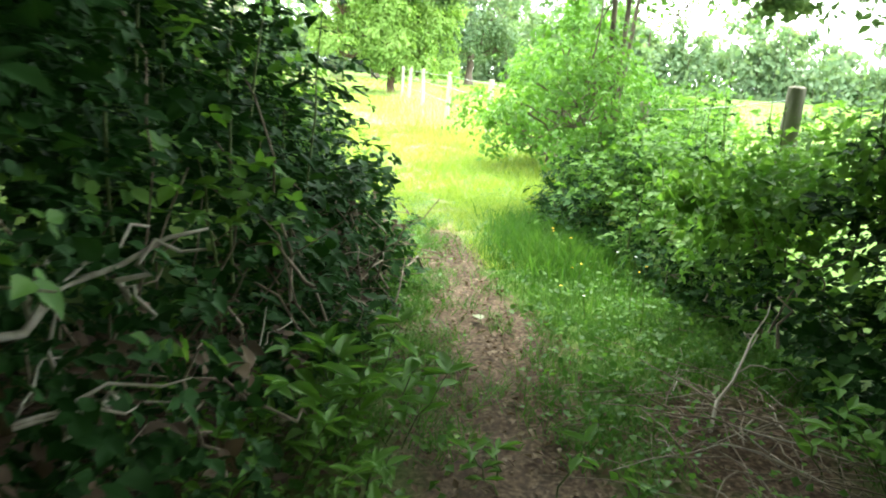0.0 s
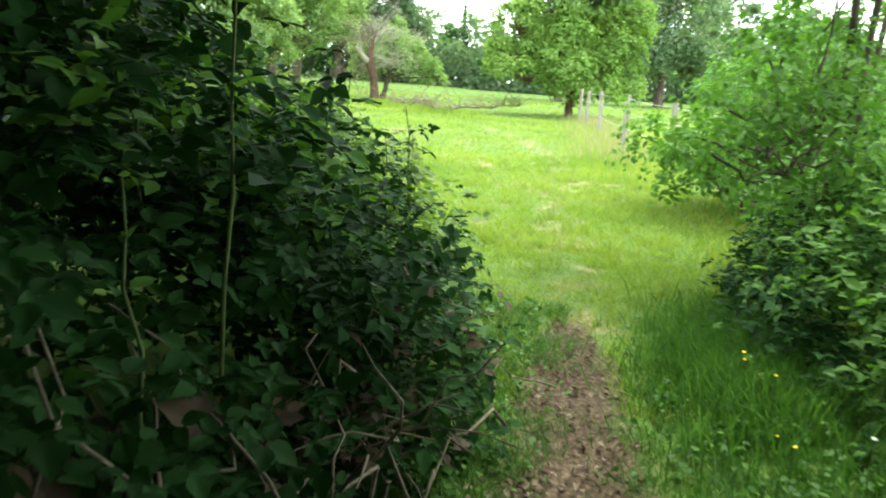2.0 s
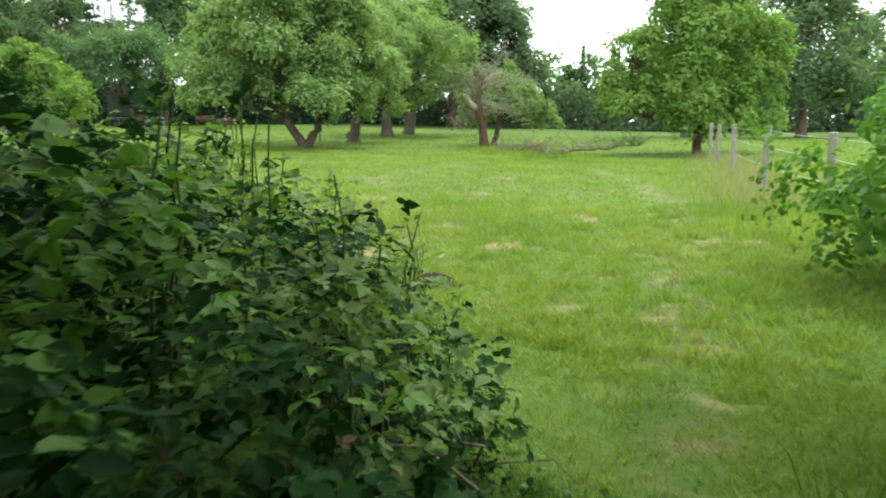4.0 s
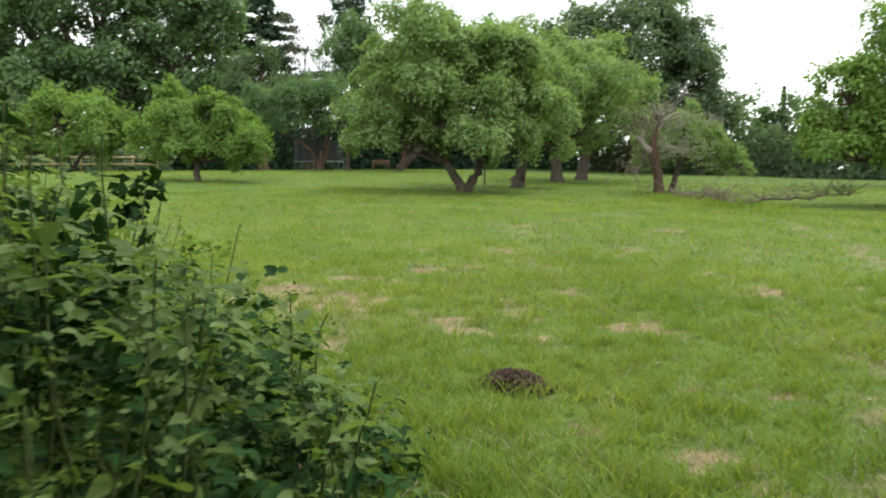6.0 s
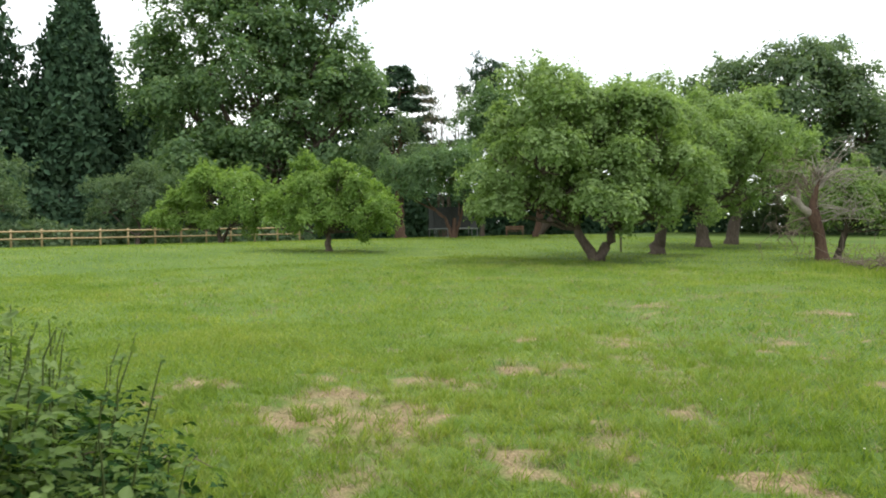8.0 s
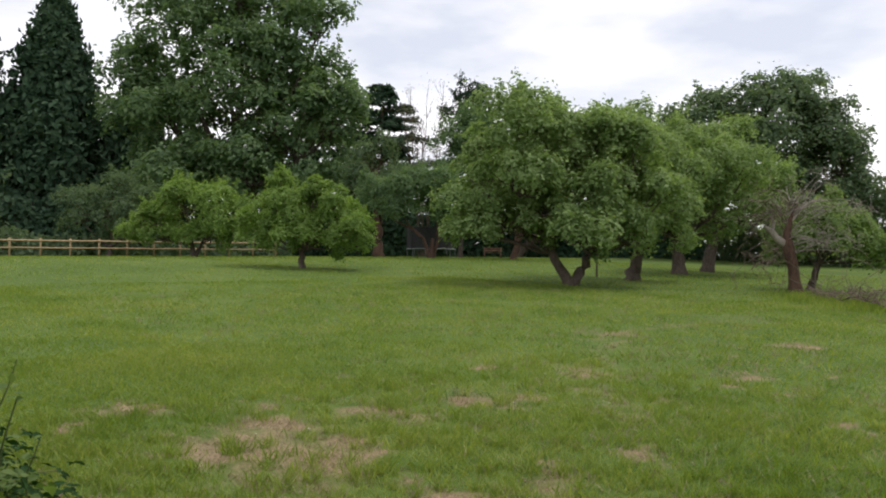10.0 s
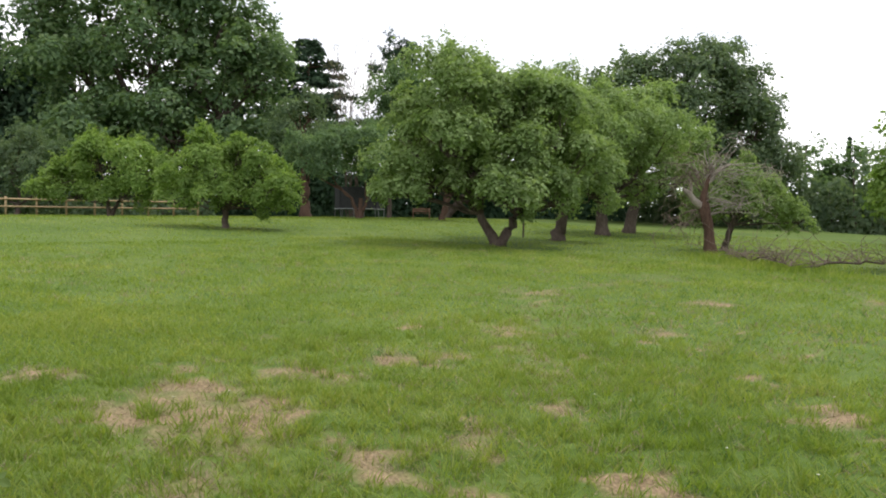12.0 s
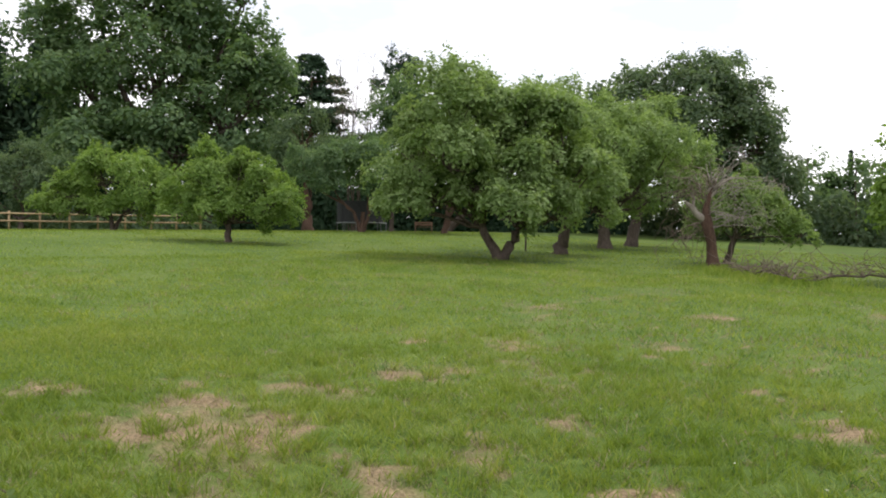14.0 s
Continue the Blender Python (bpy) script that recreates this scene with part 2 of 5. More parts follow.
def dry_at(x, y):
    d = np.zeros(np.shape(x))
    x = x + 0.16 * np.sin(5.1 * y + 2.3 * x) + 0.10 * np.sin(11 * y - 7 * x)
    y = y + 0.14 * np.sin(6.3 * x - 1.9 * y) + 0.09 * np.sin(13 * x + 5 * y)
    for px, py, r in DRY:
        d = np.maximum(d, np.clip(1.08 - np.hypot(x - px, (y - py) * 1.1) / (r * 1.35), 0, 0.72))
    d = np.maximum(d, 0.52 * np.clip(1.2 - along(TROD, x, y) / 0.28, 0, 1))
    d = np.maximum(d, 0.42 * np.clip(1.2 - along(DIVERT, x, y) / 0.3, 0, 1))
    return d


def mesh_from(name, verts, faces, mat):
    """A mesh from arrays of corners and of equal-sided faces."""
    verts, faces = np.asarray(verts, np.float32), np.asarray(faces, np.int32)
    me = bpy.data.meshes.new(name)
    k = faces.shape[1]
    me.vertices.add(len(verts))
    me.vertices.foreach_set("co", verts.ravel())
    me.loops.add(faces.size)
    me.loops.foreach_set("vertex_index", faces.ravel())
    me.polygons.add(len(faces))
    me.polygons.foreach_set("loop_start", np.arange(0, faces.size, k, dtype=np.int32))
    me.update(calc_edges=True)
    me.materials.append(mat)
    return me


def steps_out(fine_lo, fine_hi, fine, far, grow=1.25):
    mids = list(np.arange(fine_lo, fine_hi, fine))
    lo, hi, s = [fine_lo], [mids[-1]], fine
    while hi[-1] < far:
        s *= grow
        hi.append(hi[-1] + s)
        lo.append(lo[-1] - s)
    return np.array(lo[:0:-1] + mids + hi[1:])


gx, gy = steps_out(-9.5, 3.0, 0.12, 900), steps_out(-1.0, 17.0, 0.12, 900)
GX, GY = np.meshgrid(gx, gy)
lumps = 0.012 * rng.standard_normal(GX.shape) * (np.abs(GX) < 12) * (GY < 20)
gv = np.stack([GX, GY, land(GX, GY) + lumps - 0.03 * dirt_at(GX, GY)], -1).reshape(-1, 3)
nx, ny = len(gx), len(gy)
idx = np.arange(nx * ny).reshape(ny, nx)
gf = np.stack([idx[:-1, :-1], idx[:-1, 1:], idx[1:, 1:], idx[1:, :-1]], -1).reshape(-1, 4)
gm = mesh_from("ground", gv, gf, M_GROUND)
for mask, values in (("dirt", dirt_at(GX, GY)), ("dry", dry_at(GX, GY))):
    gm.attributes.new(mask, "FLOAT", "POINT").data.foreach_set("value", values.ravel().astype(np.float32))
gm.polygons.foreach_set("use_smooth", np.ones(len(gf), bool))
tagged(new("ground", gm), "green meadow turf with dry patches and a trodden soil path", "ground", kind="structure")


# ---- building blocks for plants ----
def unit(a):
    return a / np.maximum(np.linalg.norm(a, axis=-1, keepdims=True), 1e-9)


def leaves(P, N, size, shape="kite", wide=0.55, fold=0.18, droop=None):
    """Corners and triangles of leaves at P that face N; kite: two triangles, ovate: six."""
    n = len(P)
    T = rng.standard_normal((n, 3))
    if droop is not None:
        T = T * 0.6 + droop
    T = unit(T - (T * N).sum(-1, keepdims=True) * N)
    S = np.cross(N, T)
    L = (size * rng.uniform(0.6, 1.25, n))[:, None]
    W = L * wide
    if shape == "kite":
        v = np.stack([P, P + T * L * 0.45 + S * W * 0.5 + N * L * fold, P + T * L, P + T * L * 0.45 - S * W * 0.5 + N * L * fold], 1)
        f = np.array([[0, 2, 1], [0, 3, 2]])
    else:
        def q(a, b, c):
            return P + T * L * a + S * W * b + N * L * c
        c = fold * 0.7
        v = np.stack([q(0, 0, 0), q(0.16, 0.36, c * 0.8), q(0.42, 0.49, c), q(0.74, 0.26, c * 0.4), q(1.0, 0, -0.12),
                      q(0.74, -0.26, c * 0.4), q(0.42, -0.49, c), q(0.16, -0.36, c * 0.8)], 1)
        f = np.array([[0, 2, 1], [0, 3, 2], [0, 4, 3], [0, 5, 4], [0, 6, 5], [0, 7, 6]])
    k = v.shape[1]
    return v.reshape(-1, 3), (np.arange(n)[:, None, None] * k + f[None]).reshape(-1, 3)


def tube(points, radii, sides=7, rough=0.0):
    """Corners and quads of a tapered tube through points."""
    P, R = np.asarray(points, float), np.asarray(radii, float)
    D = unit(np.gradient(P, axis=0))
    A = unit(np.cross(D, np.array([0.31, 0.22, 0.92]) if abs(D[0][2]) < 0.9 else np.array([1.0, 0.1, 0])))
    B = np.cross(D, A)
    th = np.arange(sides) / sides * 2 * np.pi
    rr = R[:, None] * (1 + rough * rng.standard_normal((len(P), sides)))
    v = P[:, None] + rr[..., None] * (A[:, None] * np.cos(th)[None, :, None] + B[:, None] * np.sin(th)[None, :, None])
    i = np.arange(len(P) * sides).reshape(len(P), sides)
    j = np.roll(i, -1, 1)
    f = np.stack([i[:-1], j[:-1], j[1:], i[1:]], -1).reshape(-1, 4)
    return v.reshape(-1, 3), f


def joined(pieces):
    vs, fs, o = [], [], 0
    for v, f in pieces:
        vs.append(v)
        fs.append(f + o)
        o += len(v)
    return np.concatenate(vs), np.concatenate(fs)


def bent(a, b, n=6, sag=0.0, wander=0.0):
    """A wandering line from a to b, with its middle lifted by sag."""
    a, b = np.asarray(a, float), np.asarray(b, float)
    k = np.linspace(0, 1, n)[:, None]
    p = a + (b - a) * k
    p[:, 2] += (4 * k * (1 - k))[:, 0] * sag
    if n > 2 and wander:
        p[1:-1] += rng.standard_normal((n - 2, 3)) * wander
    return p


def thing(name, x, y, z, label, category, group="", kind=""):
    ob = new(name)
    ob.location = (x, y, z)
    return tagged(ob, label, category, group, kind)


def part(name, pieces, mat, parent, label="", kind="", smooth=False):
    """One mesh, from pieces of (corners, faces) in its thing's own space."""
    v, f = joined(pieces)
    me = mesh_from(name, v, f, mat)
    if smooth:
        me.polygons.foreach_set("use_smooth", np.ones(len(f), bool))
    ob = new(name, me)
    ob.parent = parent
    return tagged(ob, label, kind=kind)


def box(cx, cy, cz, sx, sy, sz, turn=0.0):
    """A box with slightly bevelled long edges, as quads."""
    c = 0.12 * min(sx, sy, sz)
    ring = [(-1, -1, 1, 0), (1, -1, -1, 0), (1, -1, 0, 1), (1, 1, 0, -1), (1, 1, -1, 0), (-1, 1, 1, 0), (-1, 1, 0, -1), (-1, -1, 0, 1)]
    ca, sa = math.cos(turn), math.sin(turn)
    v = []
    for s in (-1, 1):
        for ax, ay, bx, by in ring:
            px, py = ax * sx / 2 + bx * c, ay * sy / 2 + by * c
            v.append((cx + px * ca - py * sa, cy + px * sa + py * ca, cz + s * sz / 2))
    f = [(i, (i + 1) % 8, (i + 1) % 8 + 8, i + 8) for i in range(8)]
    f += [(8, 9, 10, 11), (8, 11, 12, 15), (15, 12, 13, 14), (3, 2, 1, 0), (7, 4, 3, 0), (6, 5, 4, 7)]
    return np.array(v), np.array(f)


SIDE, AWAY = np.array([0.735, 0.678, 0.0]), np.array([-0.678, 0.735, 0.0])


def tree(name, x, y, label, blobs, leaf, count, leaf_mat, bark=M_BARK, stems=(((0, 0), 0.18),), fork=1.2, spray=None,
         group="", category="tree", flat=0.85, hang=0.08, twigs=True, cover=0.85, sparse=0.0):
    """A tree: stems to the fork, limbs to each mass of the crown, and leaves in domed bouquets over its surface.
    blobs: (sideways, away, up, radius, height radius) of the crown's masses; stems: ((sideways, away) of the fork, radius);
    spray: radius of a bouquet; cover: how closely bouquets close the crown."""
    root = thing(name, x, y, ground_z(x, y) - 0.03, label, category, group)
    wood, forks = [], []
    for (sx, sy), r in stems:
        top = SIDE * sx + AWAY * sy + np.array([0, 0, fork])
        off = SIDE * sx * 0.1 + AWAY * sy * 0.1
        line = bent(off, top, 7, 0.0, r * 0.18)
        wood.append(tube(line, r * np.linspace(1.25, 0.85, 7) * np.array([1.25, 1, 1, 1, 1, 1, 1]), 9, 0.05))
        forks.append((top, r * 0.8))
    spray = spray or leaf * 4.2
    masses = [(SIDE * bx + AWAY * by + np.array([0, 0, bz]), np.array([br, br, bh])) for bx, by, bz, br, bh in blobs]
    C, out, size = [], [], []
    for i, (c, radii) in enumerate(masses):
        br, bh = radii[0], radii[2]
        s0 = min(spray, 0.40 * br)
        start, r0 = min(forks, key=lambda k: np.linalg.norm(k[0] - c))
        hub = c - np.array([0, 0, bh * 0.25])
        wood.append(tube(bent(start, hub, 6, 0.0, br * 0.05), np.linspace(r0 * (0.9 if c[2] > fork * 2.2 else 0.4), r0 * 0.22, 6), 7, 0.05))
        m = max(8, int(cover * 1.33 * br * (br + 2 * bh) / s0 ** 2))
        d = unit(rng.standard_normal((m, 3)))
        d[:, 2] = np.where(d[:, 2] < -0.6, -d[:, 2] * 0.7, d[:, 2])
        d = unit(d)
        reach = np.where(rng.random(m) < 0.25, rng.uniform(0.25, 0.7, m), rng.uniform(0.72, 1.12, m))
        ph = rng.uniform(0, 6.3, 3)
        reach *= 1 + 0.16 * np.sin(5.2 * d[:, 0] + ph[0]) * np.sin(5.2 * d[:, 1] + ph[1]) + 0.13 * np.sin(6 * d[:, 2] + ph[2])
        at = c + d * (reach * (1 - 0.5 * s0 / br))[:, None] * radii
        hidden = np.zeros(m, bool)
        for j, (c2, radii2) in enumerate(masses):
            if j != i:
                hidden |= np.linalg.norm((at - c2) / radii2, axis=1) < 0.62
        hidden &= rng.random(m) < 0.7
        at, d = at[~hidden], d[~hidden]
        if twigs:
            for e in at[::max(1, len(at) // 12)]:
                wood.append(tube(bent(hub, e, 5, 0.0, br * 0.06), np.linspace(r0 * 0.24, 0.012, 5), 5))
        C.append(at)
        out.append(d)
        size.append(s0 * rng.uniform(0.45, 1.45, len(at)))
    C, out, size = np.concatenate(C), np.concatenate(out), np.concatenate(size)
    each = np.maximum(5, (count * size ** 2 / (size ** 2).sum()).astype(int))
    who = np.repeat(np.arange(len(C)), each)
    n = len(who)
    axis = unit(out * 0.6 + np.array([0, 0, 0.65]) + 0.35 * rng.standard_normal(out.shape))
    q = unit(unit(rng.standard_normal((n, 3))) + axis[who] * 1.0)
    # each bouquet is made of a few leafy lobes, ragged at the rim
    lobe = 1 + 0.30 * np.sin(5 * q[:, 0] + 1.7 * who) * np.sin(5 * q[:, 1] + 2.3 * who)
    far_r = np.where(rng.random(n) < 0.10, rng.uniform(1.0, 1.5, n), rng.uniform(0.6, 1.0, n) ** 0.5)
    off = q * (size[who] * lobe * far_r)[:, None] * np.array([1, 1, flat])
    off[:, 2] -= hang * size[who] * (np.hypot(off[:, 0], off[:, 1]) / size[who]) ** 2
    P = C[who] + off
    N = unit(q * 0.75 + np.array([0, 0, 0.35]) + 0.36 * rng.standard_normal((n, 3)))
    # leafy shoots that stand out of the crown's top and flanks
    mid = P.mean(0)
    far_out = np.linalg.norm((P - mid) / P.std(0), axis=1)
    edge = np.flatnonzero((far_out > np.quantile(far_out, 0.85)) & (P[:, 2] > mid[2] - 0.3 * P[:, 2].std()))
    tips = rng.choice(edge, 45)
    rise = unit(unit(P[tips] - mid) * 0.5 + np.array([0, 0, 0.8]) + 0.3 * rng.standard_normal((45, 3)))
    reach = leaf * rng.uniform(1.0, 3.2, 45)
    k = np.tile(np.linspace(0, 1, 13), 45)
    on = np.repeat(np.arange(45), 13)
    P = np.concatenate([P, P[tips][on] + rise[on] * (k * reach[on])[:, None] + rng.standard_normal((len(on), 3)) * leaf * 0.22])
    N = np.concatenate([N, unit(rng.standard_normal((len(on), 3)) * 0.7 + np.array([0, 0, 0.6]))])
    keep = (P[:, 2] > 0.15) & (rng.random(len(P)) >= sparse)
    part("trunk", wood, bark, root, smooth=True)
    part("crown", [leaves(P[keep], N[keep], leaf, "kite", 0.62)], leaf_mat, root)
    return root


def conifer(name, x, y, label, height, radius, leaf, count, kind="cone", bare=0.05, group="", bark=M_BARK):
    """A conifer: a straight stem with boughs in a dense cone, or in level tiers."""
    root = thing(name, x, y, ground_z(x, y) - 0.03, label, "tree", group)
    wood = [tube(bent((0, 0, 0), (0, 0, height * 0.97), 9), np.linspace(height * 0.022, 0.03, 9), 9, 0.04)]
    P, N = [], []
    tiers = 26 if kind == "cone" else 13
    for i in range(tiers):
        h = bare + (1 - bare) * (i + 0.5 * rng.random()) / tiers
        r = radius * ((1 - h) ** 0.75 if kind == "cone" else np.interp(h, [0, 0.5, 0.8, 1], [0.9, 1.0, 0.55, 0.06]))
        base_h, boughs = h, 13 if kind == "cone" else 8
        for b in range(boughs):
            a = 2 * np.pi * (b + rng.random()) / boughs
            h = base_h if kind == "cone" else base_h + rng.normal(0, 0.014)
            reach = r * rng.uniform(0.72, 1.12) if kind == "cone" else r * rng.uniform(0.45, 1.15)
            tip = np.array([math.cos(a) * reach, math.sin(a) * reach, height * h + (reach * 0.25 if kind == "cone" else reach * rng.uniform(-0.05, 0.16))])
            line = bent((0, 0, height * h), tip, 4, 0.0 if kind == "cone" else 0.15)
            if b % 2 == 0 or kind != "cone":
                wood.append(tube(line, np.linspace(0.09, 0.015, 4), 4))
            m = max(5, int(count / tiers / boughs * (0.35 + 1.3 * r / radius)))
            k = rng.uniform(0.2, 1.05, m) ** 0.6
            p = line[0] + (tip - line[0]) * k[:, None]
            spread = reach * (0.20 if kind == "cone" else 0.17)
            p = p + rng.standard_normal((m, 3)) * spread * np.array([0.6, 0.6, 0.8 if kind == "cone" else 0.16])
            P.append(p)
            side = np.array([math.cos(a), math.sin(a), 0.35 if kind == "cone" else 1.1])
            N.append(unit(side + 0.7 * rng.standard_normal((m, 3))))
    P, N = np.concatenate(P), np.concatenate(N)
    part("trunk", wood, bark, root, smooth=True)
    part("crown", [leaves(P, N, leaf, "kite", 0.5, 0.2, np.array([0, 0, 0.6 if kind == "cone" else -0.1]))], M_CONIFER, root)
    return root

# ---- the orchard ----
tree("apple_tree", -19.4, 32.5, "large old apple tree with a forked trunk and wide grey-green crown",
     [(-1.9, 0.4, 5.3, 3.0, 2.6), (0.6, 0.8, 5.3, 2.4, 2.1), (2.2, 0.4, 4.7, 2.0, 2.2), (-3.4, 0, 3.9, 1.9, 1.9), (0.2, -1.6, 1.95, 1.9, 1.1), (2.3, -0.5, 2.0, 1.3, 1.0), (-2.7, -0.6, 2.6, 1.5, 1.0), (-4.0, 0, 2.5, 1.2, 1.0), (-0.4, 0.6, 3.9, 2.4, 2.2), (-1.0, 0.5, 6.0, 2.1, 1.5), (1.6, 0.5, 5.5, 1.9, 1.5), (-2.2, -1.4, 4.0, 1.7, 1.4), (2.9, 0.6, 3.4, 1.5, 1.6), (-1.2, -1.0, 3.1, 1.6, 1.2), (-3.7, -0.5, 2.3, 1.4, 1.0), (1.0, -1.2, 3.4, 1.5, 1.2)],
     0.18, 74000, M_APPLE, stems=(((-0.75, 0.1), 0.19), ((0.75, -0.1), 0.2)), fork=1.35, group="orchard apple trees", flat=0.85, hang=0.04)
tree("apple_tree", -20.9, 39.2, "old apple tree with a burred leaning trunk and full crown",
     [(-0.6, 0, 6.0, 2.6, 2.4), (1.2, 0.2, 5.0, 2.3, 2.4), (0.4, -0.6, 3.2, 2.0, 1.7), (1.6, -0.5, 2.6, 1.4, 1.1)],
     0.18, 30000, M_APPLE, stems=(((0.25, 0), 0.30),), fork=1.3, group="orchard apple trees")
tree("apple_tree", -23.4, 47.9, "mature apple tree with a stout trunk under a broad crown",
     [(0.5, 0, 6.2, 3.0, 2.4), (2.6, 0, 5.2, 2.6, 2.4), (1.0, -0.5, 3.6, 2.8, 1.7), (3.2, -0.5, 3.4, 2.0, 1.5), (-1.2, -0.3, 3.2, 2.2, 1.4)],
     0.21, 27000, M_APPLE, stems=(((-0.1, 0), 0.34),), fork=1.9, group="orchard apple trees")
tree("apple_tree", -24.7, 53.5, "tall apple tree leaning a little behind its neighbours",
     [(0.8, 0, 7.0, 2.9, 2.4), (2.9, 0, 5.6, 2.3, 2.3), (-1.2, 0, 5.2, 2.6, 2.2)],
     0.23, 19000, M_APPLE, stems=(((0.5, 0), 0.36),), fork=2.3, group="orchard apple trees")
tree("apple_tree", -32.8, 27.6, "small bright green apple tree with a short trunk",
     [(-0.6, 0, 3.0, 1.7, 1.4), (1.0, 0.2, 3.3, 1.4, 1.2), (-2.0, 0, 2.3, 1.3, 0.9), (2.3, -0.2, 2.0, 1.4, 1.0), (-1.2, 0.2, 4.1, 0.7, 0.9), (0.3, -0.4, 1.6, 1.6, 0.7), (-2.2, -0.2, 1.35, 1.1, 0.7), (2.9, -0.2, 1.2, 1.0, 0.7), (0.4, -0.7, 1.25, 1.3, 0.6), (0.7, 0, 4.2, 0.7, 0.7), (1.9, 0, 2.9, 1.1, 1.0)],
     0.16, 30000, M_YOUNG, stems=(((-0.05, 0), 0.15),), fork=0.95, group="orchard apple trees", flat=0.85, hang=0.04)
tree("apple_tree", -48.8, 28.5, "spreading light green apple tree growing by the timber fence",
     [(-0.6, 0, 3.4, 2.4, 1.6), (2.0, 0, 2.8, 2.3, 1.4), (-2.9, 0, 2.2, 1.9, 1.1), (-0.9, 0, 4.6, 1.0, 0.9), (3.4, 0, 2.0, 1.6, 1.1), (-2.2, -0.3, 1.4, 1.7, 0.8), (1.2, -0.3, 1.5, 2.0, 0.9), (-3.8, 0, 1.7, 1.2, 0.8)],
     0.21, 23000, M_YOUNG, stems=(((-0.2, 0), 0.14), ((0.5, 0), 0.12)), fork=1.0, group="orchard apple trees", flat=0.85, hang=0.04)
tree("apple_tree", -42.9, 44.9, "dark green apple tree with several stems",
     [(-2.4, 0, 4.0, 2.4, 2.3), (0.4, 0, 4.8, 2.5, 2.5), (-4.2, 0, 4.4, 1.8, 2.0), (1.2, -0.3, 3.7, 1.8, 1.6)],
     0.22, 22000, M_DARK, bark=M_REDBARK, stems=(((-0.6, 0), 0.14), ((0.1, 0), 0.17), ((0.6, 0.1), 0.13)), fork=1.6, group="orchard apple trees")
tree("apple_tree", -40.3, 51.4, "apple tree with a pale leaning forked trunk in deep shade",
     [(0.5, 0, 5.4, 2.8, 2.4), (2.2, 0, 5.0, 2.4, 2.2), (-1.6, 0, 4.8, 2.2, 2.0)],
     0.24, 10000, M_APPLE, bark=M_REDBARK, stems=(((0.7, 0), 0.2), ((0.35, 0), 0.16)), fork=2.1, group="orchard apple trees")
tree("apple_tree", -13.0, 40.3, "small apple tree with drooping leafy branches",
     [(0.5, 0, 2.9, 1.3, 1.1), (1.7, 0, 2.5, 1.2, 1.0), (-0.6, 0.3, 2.2, 1.1, 1.0), (2.5, 0, 1.9, 0.9, 0.7), (0.6, 0, 1.8, 1.5, 0.8), (3.3, 0, 1.5, 0.8, 0.5)],
     0.14, 15000, M_APPLE, stems=(((0.4, 0), 0.13),), fork=1.2, group="orchard apple trees", hang=0.6)
tree("field_maple", -2.5, 37.1, "bushy green tree standing at the end of the post fence",
     [(-1.6, 0, 2.8, 2.1, 1.6), (0.2, 0, 4.8, 2.0, 2.1), (0.0, 0.4, 6.9, 1.3, 1.3), (1.9, 0, 3.2, 1.9, 1.7), (-3.0, 0, 3.9, 1.3, 1.3), (2.4, 0.3, 4.9, 1.3, 1.3), (-0.4, -0.6, 2.0, 1.9, 1.1), (-2.7, -0.3, 1.9, 1.6, 1.1), (1.8, -0.3, 1.7, 1.5, 1.0), (1.2, 0, 6.2, 1.4, 1.3), (-1.2, 0, 5.0, 1.6, 1.5), (3.0, 0.2, 3.0, 1.3, 1.2), (0.0, -0.8, 1.3, 1.6, 0.8), (-1.5, -0.5, 1.25, 1.4, 0.75), (1.5, -0.5, 1.2, 1.3, 0.7), (-3.4, 0, 2.6, 1.1, 1.0)],
     0.19, 44000, M_YOUNG, stems=(((0.05, 0), 0.17), ((0.3, 0.1), 0.12)), fork=1.3, bark=M_REDBARK)


